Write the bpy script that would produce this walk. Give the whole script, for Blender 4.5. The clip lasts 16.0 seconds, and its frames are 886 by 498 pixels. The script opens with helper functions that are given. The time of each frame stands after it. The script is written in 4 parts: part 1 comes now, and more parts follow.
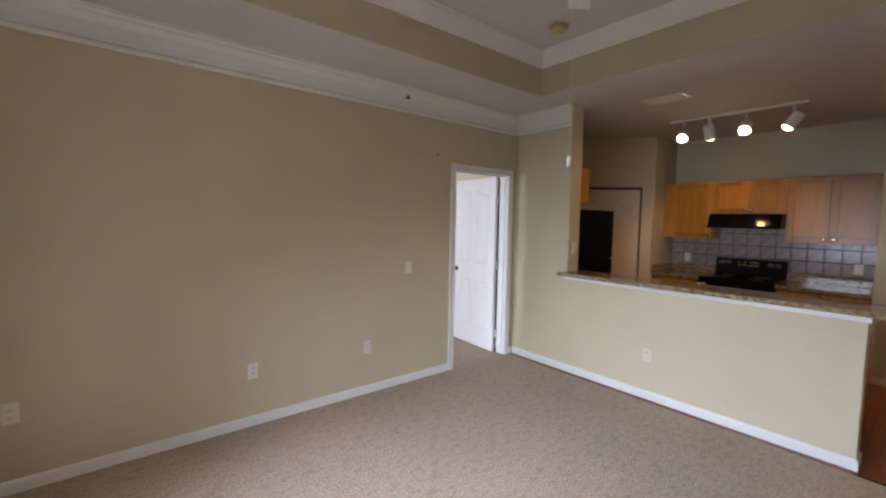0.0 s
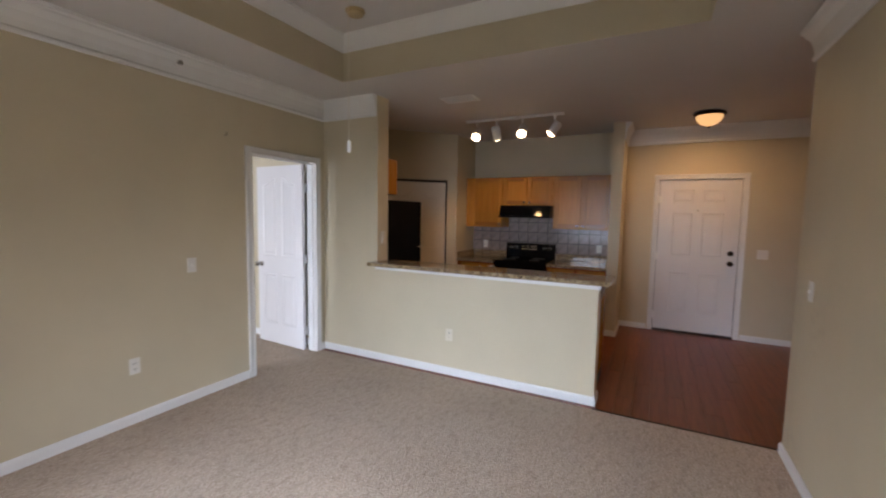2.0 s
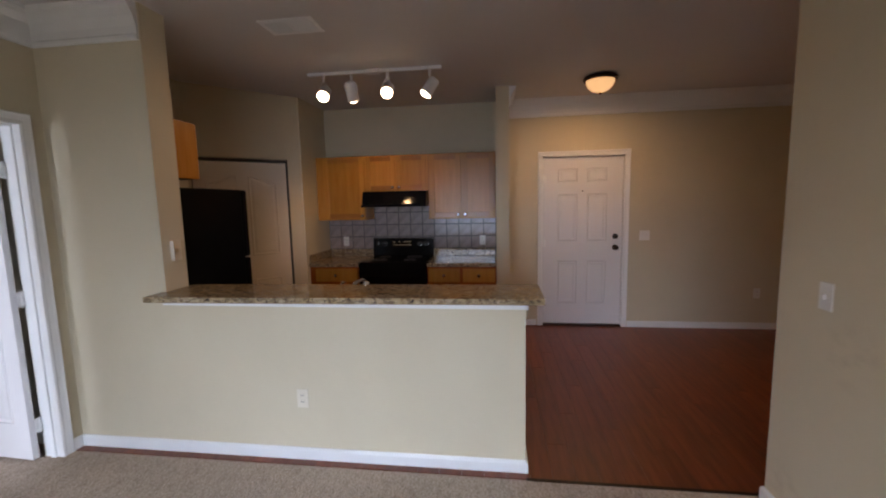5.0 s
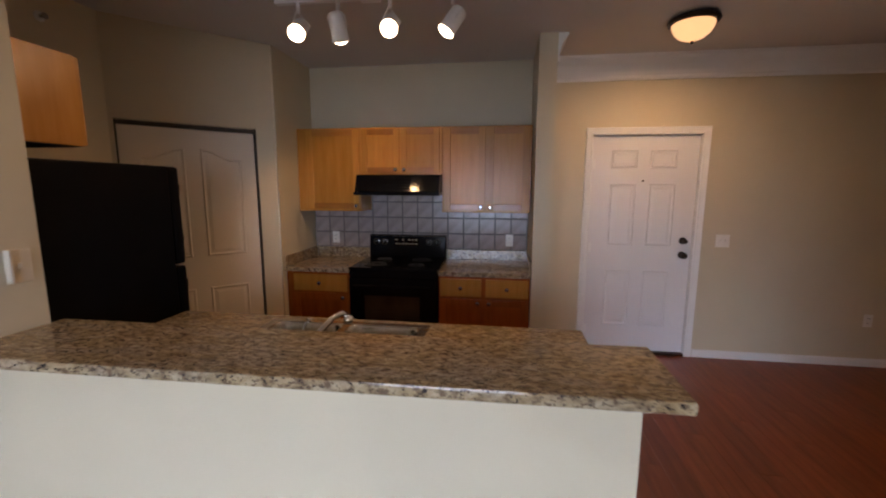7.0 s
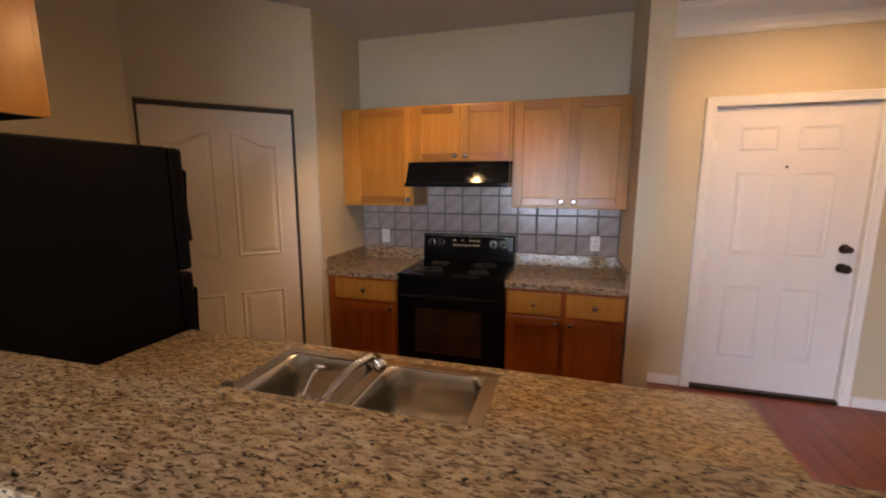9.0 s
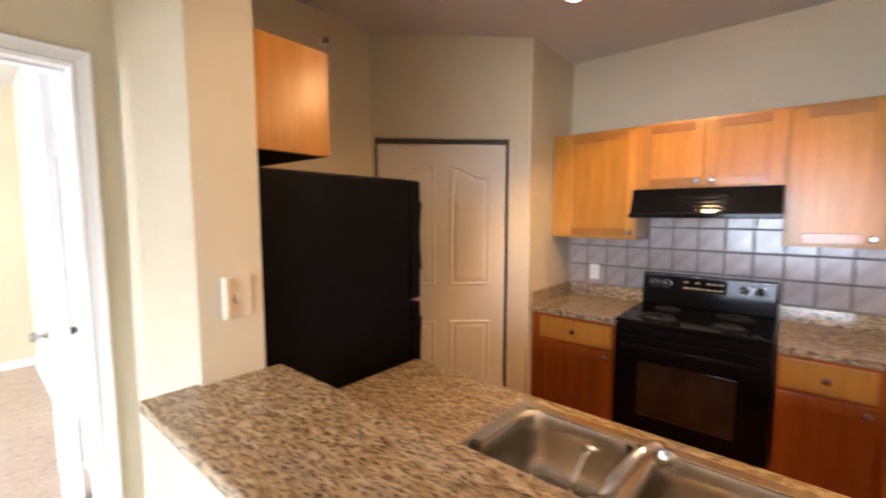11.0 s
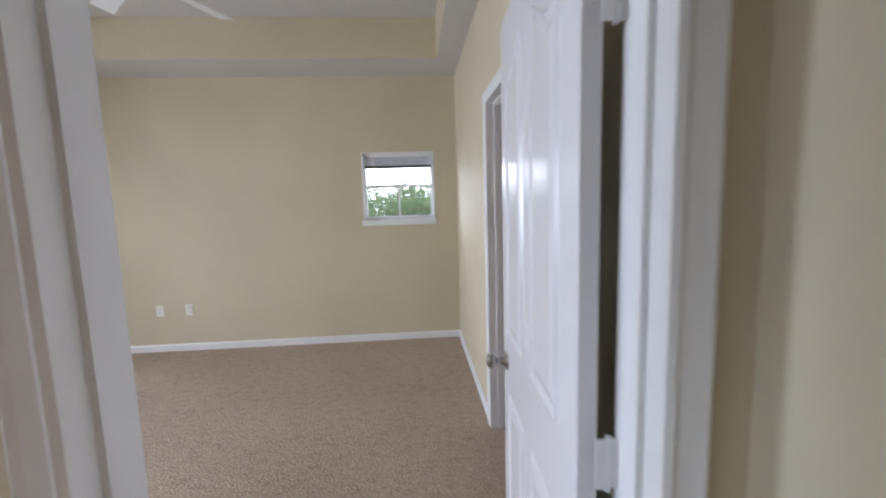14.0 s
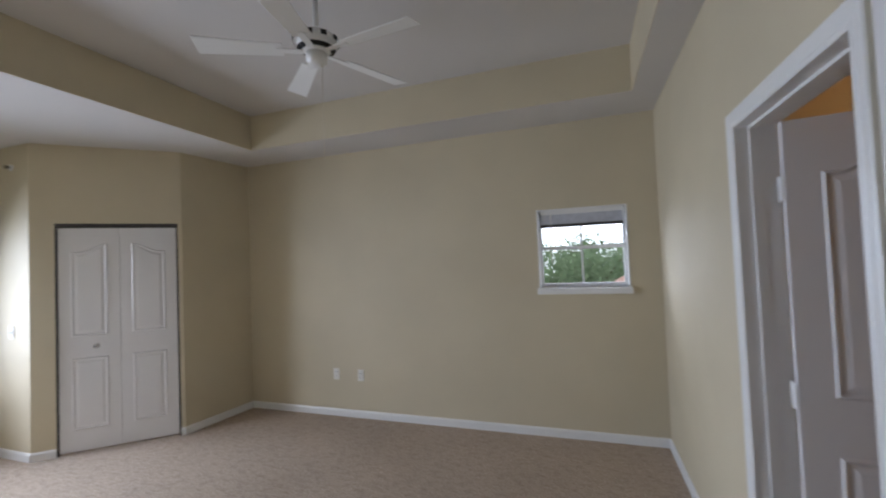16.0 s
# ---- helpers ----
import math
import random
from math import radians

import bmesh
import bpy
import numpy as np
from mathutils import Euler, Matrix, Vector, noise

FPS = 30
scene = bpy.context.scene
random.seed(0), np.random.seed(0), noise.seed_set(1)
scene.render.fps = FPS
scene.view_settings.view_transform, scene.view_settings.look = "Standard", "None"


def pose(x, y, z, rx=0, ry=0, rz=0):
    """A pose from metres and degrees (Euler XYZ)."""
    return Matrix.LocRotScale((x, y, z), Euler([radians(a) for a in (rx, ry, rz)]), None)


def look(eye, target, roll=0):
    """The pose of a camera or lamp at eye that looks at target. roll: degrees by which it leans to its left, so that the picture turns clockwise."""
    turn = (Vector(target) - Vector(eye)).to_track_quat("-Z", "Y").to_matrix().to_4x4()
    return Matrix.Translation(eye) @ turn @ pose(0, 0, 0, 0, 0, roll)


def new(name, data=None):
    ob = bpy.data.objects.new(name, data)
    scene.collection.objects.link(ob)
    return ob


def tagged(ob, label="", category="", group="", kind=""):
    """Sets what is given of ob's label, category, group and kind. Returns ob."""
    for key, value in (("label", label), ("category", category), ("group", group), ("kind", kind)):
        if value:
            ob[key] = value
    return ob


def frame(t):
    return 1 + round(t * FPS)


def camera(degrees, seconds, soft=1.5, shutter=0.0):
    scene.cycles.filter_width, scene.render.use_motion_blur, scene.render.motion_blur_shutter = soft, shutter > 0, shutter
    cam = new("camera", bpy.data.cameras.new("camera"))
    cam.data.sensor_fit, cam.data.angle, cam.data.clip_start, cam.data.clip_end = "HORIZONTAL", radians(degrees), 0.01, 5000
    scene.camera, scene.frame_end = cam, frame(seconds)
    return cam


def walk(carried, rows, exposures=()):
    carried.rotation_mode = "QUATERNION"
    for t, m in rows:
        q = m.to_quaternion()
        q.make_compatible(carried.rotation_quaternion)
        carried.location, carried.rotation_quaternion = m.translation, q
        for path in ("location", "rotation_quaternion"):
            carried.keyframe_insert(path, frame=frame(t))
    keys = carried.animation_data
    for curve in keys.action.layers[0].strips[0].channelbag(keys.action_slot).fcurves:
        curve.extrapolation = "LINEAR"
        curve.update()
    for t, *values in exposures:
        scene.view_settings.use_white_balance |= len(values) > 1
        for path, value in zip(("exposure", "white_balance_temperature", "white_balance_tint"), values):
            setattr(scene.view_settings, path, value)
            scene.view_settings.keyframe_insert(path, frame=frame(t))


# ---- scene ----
cam = camera(94.5, 16.0, soft=2.0, shutter=0.5)
PATH = [
    (0, (0.316, 0.26, 1.543), (1.573, 1.809, 1.398), 1.0),
    (0.5, (0.35, 0.282, 1.55), (1.761, 1.693, 1.427), 0.8),
    (1, (0.4, 0.251, 1.562), (1.98, 1.473, 1.45), 1.4),
    (1.5, (0.445, 0.199, 1.552), (2.139, 1.253, 1.419), 1.2),
    (2, (0.51, 0.17, 1.532), (2.281, 1.082, 1.361), 1.0),
    (2.5, (0.622, 0.197, 1.54), (2.479, 0.91, 1.34), -0.1),
    (3, (0.752, 0.232, 1.528), (2.634, 0.855, 1.268), 0.8),
    (3.5, (0.947, 0.352, 1.536), (2.889, 0.765, 1.301), 1.4),
    (4, (1.137, 0.51, 1.539), (3.101, 0.798, 1.294), 0.0),
    (4.5, (1.418, 0.612, 1.54), (3.388, 0.873, 1.315), -1.4),
    (7, (2.794, 0.94, 1.564), (4.752, 1.219, 1.267), 0.2),
    (7.5, (3.026, 1.01, 1.557), (4.972, 1.323, 1.22), -0.9),
    (8, (3.206, 1.059, 1.514), (5.144, 1.425, 1.181), -1.0),
    (10.5, (3.535, 1.24, 1.535), (5.205, 2.316, 1.302), 0.6),
    (11, (3.512, 1.432, 1.526), (5.03, 2.722, 1.35), -0.0),
    (11.5, (3.471, 1.644, 1.512), (4.758, 3.162, 1.312), -1.5),
    (12, (3.459, 1.878, 1.494), (4.412, 3.621, 1.26), -1.0),
    (12.5, (3.477, 2.131, 1.49), (4.069, 4.027, 1.254), 0.0),
    (13, (3.474, 2.36, 1.431), (3.868, 4.308, 1.21), 0.2),
    (13.5, (3.456, 2.629, 1.456), (3.759, 4.591, 1.213), -1.4),
    (14, (3.46, 2.884, 1.472), (3.596, 4.865, 1.237), -1.7),
    (14.5, (3.455, 3.101, 1.484), (3.391, 5.093, 1.31), -0.3),
    (15, (3.448, 3.277, 1.503), (3.217, 5.26, 1.39), -1.8),
    (15.5, (3.384, 3.425, 1.553), (2.958, 5.379, 1.519), -2.2),
    (16, (3.33, 3.479, 1.561), (2.681, 5.37, 1.621), -2.3),
]
EXPOSURES = [(0.0, -0.65, 6200, 20), (2.0, -0.7, 6150, 20), (3.5, -0.85, 6050, 21), (4.5, -0.8, 6000, 21), (7.0, -0.42, 5850, 22), (7.5, -0.3, 5850, 22), (8.2, -0.2, 6150, 24), (9.3, 0.6, 6250, 21), (10.3, 1.35, 6200, 20), (11.0, 1.3, 6100, 19), (11.5, 1.1, 5950, 18), (12.5, 0.2, 5800, 18), (13.5, -0.4, 5800, 19), (14.0, -0.75, 5850, 19), (14.5, -1.05, 5850, 19), (15.0, -1.2, 5850, 19), (16.0, -1.35, 5750, 18)]
walk(cam, [(t, look(eye, target, roll)) for t, eye, target, roll in PATH], EXPOSURES)

# ---- world and lights ----
world = bpy.data.worlds.new("sky")
scene.world = world
world.use_nodes = True
sky = world.node_tree.nodes.new("ShaderNodeTexSky")
sky.sky_type, sky.sun_disc = "NISHITA", False
sky.dust_density = 6.0
sky.sun_elevation, sky.sun_rotation = radians(50), radians(200)
world.node_tree.links.new(sky.outputs[0], world.node_tree.nodes["Background"].inputs[0])
world.node_tree.nodes["Background"].inputs[1].default_value = 0.15


def lamp(name, kind, m, power, colour, **more):
    data = bpy.data.lights.new(name, kind)
    data.energy, data.color = power, colour
    for key, value in more.items():
        if key == "size":
            data.shape, data.size, data.size_y = "RECTANGLE", value[0], value[1]
        if key == "radius":
            data.shadow_soft_size = value
        if key == "cone":
            data.spot_size, data.spot_blend = radians(value), 0.35
        if key == "spread":
            data.spread = radians(value)
    ob = new(name, data)
    ob.matrix_world = m
    return ob


DAY = (0.84, 0.93, 1.0)
WARM = (1.0, 0.57, 0.22)
sun = lamp("sun", "SUN", look((0, 0, 20), (3, 8, 0)), 5.0, (1.0, 0.97, 0.92))
sun.data.angle = radians(12)
lamp("living_daylight", "AREA", look((-0.42, 1.45, 1.25), (3.58, 1.55, -0.9)), 66, (0.78, 0.90, 1.0), size=(1.9, 1.9), spread=85)
lamp("bedroom_daylight", "AREA", look((-1.97, 4.6, 1.45), (3, 4.9, 0.2)), 150, DAY, size=(1.4, 1.2), spread=120)
lamp("north_daylight", "AREA", look((2.05, 8.25, 1.85), (3.85, 6.6, 1.45)), 26, DAY, size=(0.8, 0.9))
lamp("bath_bulb", "POINT", pose(5.4, 5.6, 2.2), 20, WARM, radius=0.1)

# ---- materials ----


def material(name, colour, rough=0.5, metal=0.0):
    m = bpy.data.materials.new(name)
    m.use_nodes = True
    b = m.node_tree.nodes["Principled BSDF"]
    b.inputs["Base Color"].default_value = (*colour, 1)
    b.inputs["Roughness"].default_value, b.inputs["Metallic"].default_value = rough, metal
    return m


def node(m, kind, **inputs):
    n = m.node_tree.nodes.new(kind)
    for key, value in inputs.items():
        n.inputs[key.replace("_", " ")].default_value = value
    return n


def link(m, a, b):
    m.node_tree.links.new(a, b)


def coords(m, scale=(1, 1, 1), turn=0):
    mapping = node(m, "ShaderNodeMapping", Scale=scale, Rotation=(0, 0, turn))
    link(m, node(m, "ShaderNodeTexCoord").outputs["Object"], mapping.inputs["Vector"])
    return mapping.outputs["Vector"]


def noise_tex(m, scale, detail=4.0, vector=None, rough=0.5):
    n = node(m, "ShaderNodeTexNoise", Scale=scale, Detail=detail, Roughness=rough)
    link(m, vector if vector else coords(m), n.inputs["Vector"])
    return n.outputs["Fac"]


def ramp(m, fac, stops):
    r = node(m, "ShaderNodeValToRGB")
    e = r.color_ramp.elements
    while len(e) < len(stops):
        e.new(0.5)
    for el, (p, c) in zip(e, stops):
        el.position, el.color = p, (*c, 1)
    link(m, fac, r.inputs["Fac"])
    return r.outputs["Color"]


def shade(m, out, socket="Base Color"):
    link(m, out, m.node_tree.nodes["Principled BSDF"].inputs[socket])


def bump(m, height, strength, distance):
    b = node(m, "ShaderNodeBump", Strength=strength, Distance=distance)
    link(m, height, b.inputs["Height"])
    link(m, b.outputs["Normal"], m.node_tree.nodes["Principled BSDF"].inputs["Normal"])


def mottled(name, colour, rough, spread=0.06, scale=2.5, grain=220, strength=0.12, depth=0.001, metal=0.0, gloss=0.08):
    """Paint-like surface: slow stains, fine orange-peel relief, slightly uneven gloss."""
    m = material(name, colour, rough, metal)
    lo = tuple(c * (1 - spread) for c in colour)
    hi = tuple(min(1, c * (1 + spread)) for c in colour)
    slow = noise_tex(m, scale, 5)
    shade(m, ramp(m, slow, [(0.3, lo), (0.7, hi)]))
    g = rough * (1 - gloss), min(1, rough * (1 + gloss))
    shade(m, ramp(m, noise_tex(m, scale * 3, 3), [(0.3, (g[0],) * 3), (0.7, (g[1],) * 3)]), "Roughness")
    if strength:
        bump(m, noise_tex(m, grain, 2), strength, depth)
    return m


def grained(name, dark, mid, light, rough, scale, turn=0):
    """Wood: long streaks along local z or x, pores, a shift from piece to piece."""
    m = material(name, mid, rough)
    v = coords(m, scale, turn)
    n = noise_tex(m, 3.0, 8, v, 0.62)
    c = ramp(m, n, [(0.28, dark), (0.5, mid), (0.75, light)])
    info = node(m, "ShaderNodeObjectInfo")
    mixer = node(m, "ShaderNodeHueSaturation")
    span = node(m, "ShaderNodeMapRange", To_Min=0.82, To_Max=1.14)
    link(m, info.outputs["Random"], span.inputs["Value"])
    link(m, span.outputs["Result"], mixer.inputs["Value"])
    link(m, c, mixer.inputs["Color"])
    shade(m, mixer.outputs["Color"])
    bump(m, n, 0.06, 0.002)
    return m


def mixed(m, fac, first, second, blend="MIX"):
    mix = node(m, "ShaderNodeMixRGB", Fac=1.0)
    mix.blend_type = blend
    for value, socket in ((fac, "Fac"), (first, "Color1"), (second, "Color2")):
        if isinstance(value, tuple):
            mix.inputs[socket].default_value = (*value, 1)
        elif value is not None:
            link(m, value, mix.inputs[socket])
    return mix.outputs["Color"]


WALL = mottled("wall_paint", (0.60, 0.53, 0.38), 0.62, 0.05, 1.3, 160, 0.16, 0.0015)


def scuffed(m, spots):
    """Brownish hand marks on a painted wall: uneven patches, each (place, reach)."""
    bsdf = m.node_tree.nodes["Principled BSDF"]
    paint = bsdf.inputs["Base Color"].links[0].from_socket
    smear = ramp(m, noise_tex(m, 9, 5, coords(m, (1, 1, 1.6)), 0.6), [(0.46, (0, 0, 0)), (0.66, (0.2, 0.2, 0.2))])
    for place, reach in spots:
        far = node(m, "ShaderNodeVectorMath")
        far.operation = "DISTANCE"
        far.inputs[1].default_value = place
        link(m, coords(m), far.inputs[0])
        near = ramp(m, far.outputs["Value"], [(reach * 0.4, (1, 1, 1)), (reach, (0, 0, 0))])
        paint = mixed(m, mixed(m, None, smear, near, "MULTIPLY"), paint, (0.27, 0.21, 0.13))
    shade(m, paint)
    return m


CEIL = mottled("ceiling_paint", (0.62, 0.595, 0.575), 0.85, 0.03, 1.0, 90, 0.25, 0.003)
TRIM = mottled("trim_paint", (0.80, 0.80, 0.79), 0.34, 0.02, 3.0, 60, 0.05)
DOOR = mottled("door_paint", (0.78, 0.77, 0.78), 0.25, 0.02, 2.0, 45, 0.06)
CREAMDOOR = mottled("cream_door_paint", (0.73, 0.67, 0.57), 0.35, 0.02, 2.0, 45, 0.06)
PLASTIC = mottled("white_plastic", (0.78, 0.76, 0.71), 0.35, 0.03, 8, 100, 0.0)
ALMOND = mottled("almond_plastic", (0.72, 0.66, 0.55), 0.4, 0.03, 8, 100, 0.0)
CREAM = mottled("cream_painted_plastic", (0.68, 0.62, 0.51), 0.5, 0.03, 8, 100, 0.0)
BLACK = mottled("black_enamel", (0.005, 0.005, 0.0055), 0.09, 0.2, 6, 300, 0.0)
BLACK.node_tree.nodes["Principled BSDF"].inputs["Specular IOR Level"].default_value = 0.14
FRIDGE = mottled("black_textured_steel", (0.005, 0.005, 0.0055), 0.36, 0.2, 6, 420, 0.12, 0.001)
FRIDGE.node_tree.nodes["Principled BSDF"].inputs["Specular IOR Level"].default_value = 0.06
OVENGLASS = mottled("oven_glass", (0.030, 0.021, 0.015), 0.10, 0.3, 5, 90, 0.0)
GLASSY = material("black_glass", (0.006, 0.006, 0.007), 0.04)
STEEL = mottled("brushed_steel", (0.46, 0.43, 0.39), 0.25, 0.03, 9, 300, 0.0, 0.001, 1.0, 0.08)
CHROME = material("chrome", (0.75, 0.75, 0.75), 0.09, 1.0)
NICKEL = mottled("satin_nickel", (0.40, 0.38, 0.35), 0.25, 0.04, 20, 100, 0.0, 0.001, 1.0)
BRONZE = mottled("dark_bronze", (0.035, 0.022, 0.015), 0.4, 0.2, 15, 90, 0.1, 0.001, 0.7)
# Near-black; on slots, vents and toe recesses it puts shade into the colour.
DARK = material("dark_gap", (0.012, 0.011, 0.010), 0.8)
TRACK = mottled("dark_metal_track", (0.05, 0.046, 0.042), 0.65, 0.1, 10, 90, 0.0, 0.001, 0.0)
GROUT = mottled("grout", (0.13, 0.12, 0.11), 0.9, 0.15, 20, 300, 0.3)
TAN = mottled("yellowed_plastic", (0.50, 0.38, 0.20), 0.5, 0.05, 20, 90, 0.0)
MAPLE = grained("honey_maple", (0.40, 0.172, 0.025), (0.46, 0.205, 0.032), (0.51, 0.238, 0.043), 0.25, (7, 7, 0.8))
MAPLE.node_tree.nodes["Principled BSDF"].inputs["Specular IOR Level"].default_value = 0.3
RAIL = grained("honey_maple_rail", (0.30, 0.125, 0.024), (0.35, 0.152, 0.032), (0.41, 0.185, 0.044), 0.22, (0.8, 7, 7))
# Same maple, redder and darker: the red floor's bounce put into the colour.
BOUNCEMAPLE = grained("honey_maple_floor_bounce", (0.26, 0.064, 0.009), (0.31, 0.080, 0.011), (0.36, 0.100, 0.015), 0.27, (7, 7, 0.8))
PLANK = grained("cherry_plank", (0.11, 0.024, 0.008), (0.18, 0.042, 0.014), (0.24, 0.068, 0.024), 0.31, (0.8, 9, 9))
TILE = mottled("grey_tile", (0.345, 0.285, 0.26), 0.18, 0.2, 9, 45, 0.3, 0.002, 0.0, 0.3)
SPEAR = mottled("blind_slat", (0.55, 0.57, 0.63), 0.5, 0.1, 30, 90, 0.0)


def granite():
    """Polished granite: tan and cream islands, grey drifts, brown and near-black flecks along one grain."""
    m = material("granite", (0.3, 0.24, 0.17), 0.07)
    v = coords(m, (1.5, 0.55, 1.0), 0.45)
    base = ramp(m, noise_tex(m, 34, 5, v, 0.6), [(0.30, (0.16, 0.105, 0.05)), (0.43, (0.31, 0.225, 0.12)), (0.56, (0.42, 0.32, 0.185)), (0.70, (0.52, 0.425, 0.275))])
    drift = ramp(m, noise_tex(m, 9, 3, v), [(0.46, (0, 0, 0)), (0.66, (0.3, 0.3, 0.3))])
    grey = ramp(m, noise_tex(m, 60, 4, v, 0.6), [(0.35, (0.20, 0.18, 0.165)), (0.65, (0.50, 0.47, 0.43))])
    stone = mixed(m, drift, base, grey)
    brown = ramp(m, noise_tex(m, 62, 3, v, 0.6), [(0.40, (0, 0, 0)), (0.47, (1, 1, 1))])
    stone = mixed(m, brown, (0.155, 0.105, 0.062), stone)
    black = ramp(m, noise_tex(m, 110, 4, v, 0.62), [(0.385, (0, 0, 0)), (0.43, (1, 1, 1))])
    shade(m, mixed(m, black, (0.022, 0.018, 0.017), stone))
    m.node_tree.nodes["Principled BSDF"].inputs["Specular IOR Level"].default_value = 0.45
    return m


def carpet():
    """Looped pile: slow wear, hand-sized trodden patches, flecked loops in slanting rows."""
    m = material("berber_carpet", (0.4, 0.33, 0.25), 0.95)
    slow = ramp(m, noise_tex(m, 1.1, 5), [(0.3, (0.86, 0.86, 0.86)), (0.7, (1, 1, 1))])
    trod = ramp(m, noise_tex(m, 14, 4, coords(m, (1, 1.8, 1), 0.5), 0.65), [(0.33, (0.80, 0.78, 0.75)), (0.52, (0.98, 0.98, 0.98)), (0.7, (1, 1, 1))])
    fleck = ramp(m, noise_tex(m, 80, 3), [(0.32, (0.40, 0.315, 0.24)), (0.5, (0.55, 0.445, 0.35)), (0.68, (0.66, 0.55, 0.45))])
    loops = node(m, "ShaderNodeTexVoronoi", Scale=75.0)
    link(m, coords(m, (1, 1.7, 1), 0.5), loops.inputs["Vector"])
    shade(m, mixed(m, None, mixed(m, None, fleck, slow, "MULTIPLY"), trod, "MULTIPLY"))
    bump(m, loops.outputs["Distance"], 0.6, 0.008)
    m.node_tree.nodes["Principled BSDF"].inputs["Specular IOR Level"].default_value = 0.1
    return m


def glass():
    m = material("window_glass", (1, 1, 1), 0.0)
    m.node_tree.nodes["Principled BSDF"].inputs["Transmission Weight"].default_value = 1.0
    m.node_tree.nodes["Principled BSDF"].inputs["IOR"].default_value = 1.1
    return m


def glowing(name, colour, strength):
    m = material(name, colour, 0.4)
    b = m.node_tree.nodes["Principled BSDF"]
    b.inputs["Emission Color"].default_value, b.inputs["Emission Strength"].default_value = (*colour, 1), strength
    return m


def leafy(name, lo, hi):
    m = material(name, lo, 0.6)
    info = node(m, "ShaderNodeNewGeometry")
    shade(m, ramp(m, info.outputs["Random Per Island"], [(0.0, lo), (1.0, hi)]))
    through_leaf = node(m, "ShaderNodeBsdfTranslucent", Color=(*hi, 1))
    blend = node(m, "ShaderNodeMixShader", Fac=0.6)
    link(m, m.node_tree.nodes["Principled BSDF"].outputs[0], blend.inputs[1])
    link(m, through_leaf.outputs[0], blend.inputs[2])
    link(m, blend.outputs[0], m.node_tree.nodes["Material Output"].inputs["Surface"])
    return m


SCUFFED = scuffed(mottled("scuffed_wall_paint", (0.60, 0.53, 0.38), 0.62, 0.05, 1.3, 160, 0.16, 0.0015), (((2.37, -0.65, 1.06), 0.2), ((3.40, -0.65, 0.92), 0.16), ((3.70, -0.65, 0.16), 0.15)))
GRANITE, CARPET, GLASS = granite(), carpet(), glass()
BULB = glowing("lit_bulb", (1.0, 0.72, 0.40), 30.0)
DOME = glowing("lit_glass_dome", (1.0, 0.56, 0.21), 1.5)
GRASS = mottled("grass", (0.07, 0.11, 0.035), 0.9, 0.3, 0.3, 20, 0.4)
LEAF = leafy("leaf", (0.14, 0.21, 0.10), (0.27, 0.36, 0.20))
BARK = mottled("bark", (0.10, 0.075, 0.05), 0.9, 0.3, 8, 40, 0.5)
ROOF = mottled("roof_tile", (0.42, 0.26, 0.19), 0.8, 0.15, 3, 30, 0.3)
STUCCO = mottled("stucco", (0.70, 0.64, 0.55), 0.8, 0.05, 2, 60, 0.2)

# ---- mesh tools ----


def box(bm, x0, y0, z0, x1, y1, z1, bevel=0.0):
    made = bmesh.ops.create_cube(bm, size=1, matrix=Matrix.LocRotScale(((x0 + x1) / 2, (y0 + y1) / 2, (z0 + z1) / 2), None, (abs(x1 - x0), abs(y1 - y0), abs(z1 - z0))))
    if bevel:
        edges = {e for v in made["verts"] for e in v.link_edges}
        bmesh.ops.bevel(bm, geom=list(edges), offset=bevel, segments=2, affect="EDGES", profile=0.6)
    return bm


def block(x0, y0, z0, x1, y1, z1, bevel=0.0):
    return box(bmesh.new(), x0, y0, z0, x1, y1, z1, bevel)


def lathe(profile, steps=24, m=Matrix()):
    """Turn (radius, height) pairs round z."""
    bm = bmesh.new()
    rings = []
    for r, z in profile:
        rings.append([bm.verts.new(m @ Vector((r * math.cos(2 * math.pi * i / steps), r * math.sin(2 * math.pi * i / steps), z))) for i in range(steps)])
    for a, b in zip(rings, rings[1:]):
        for i in range(steps):
            f = bm.faces.new((a[i], a[(i + 1) % steps], b[(i + 1) % steps], b[i]))
            f.smooth = True
    bm.faces.new(rings[0][::-1])
    bm.faces.new(rings[-1])
    return bm


def tube(points, radius, steps=10, bm=None):
    bm = bm or bmesh.new()
    pts = [Vector(p) for p in points]
    rings = []
    for i, p in enumerate(pts):
        d = (pts[min(i + 1, len(pts) - 1)] - pts[max(i - 1, 0)]).normalized()
        m = d.to_track_quat("Z", "Y").to_matrix()
        r = radius[i] if isinstance(radius, (list, tuple)) else radius
        rings.append([bm.verts.new(p + m @ Vector((r * math.cos(2 * math.pi * k / steps), r * math.sin(2 * math.pi * k / steps), 0))) for k in range(steps)])
    for a, b in zip(rings, rings[1:]):
        for k in range(steps):
            bm.faces.new((a[k], a[(k + 1) % steps], b[(k + 1) % steps], b[k])).smooth = True
    bm.faces.new(rings[0][::-1])
    bm.faces.new(rings[-1])
    return bm


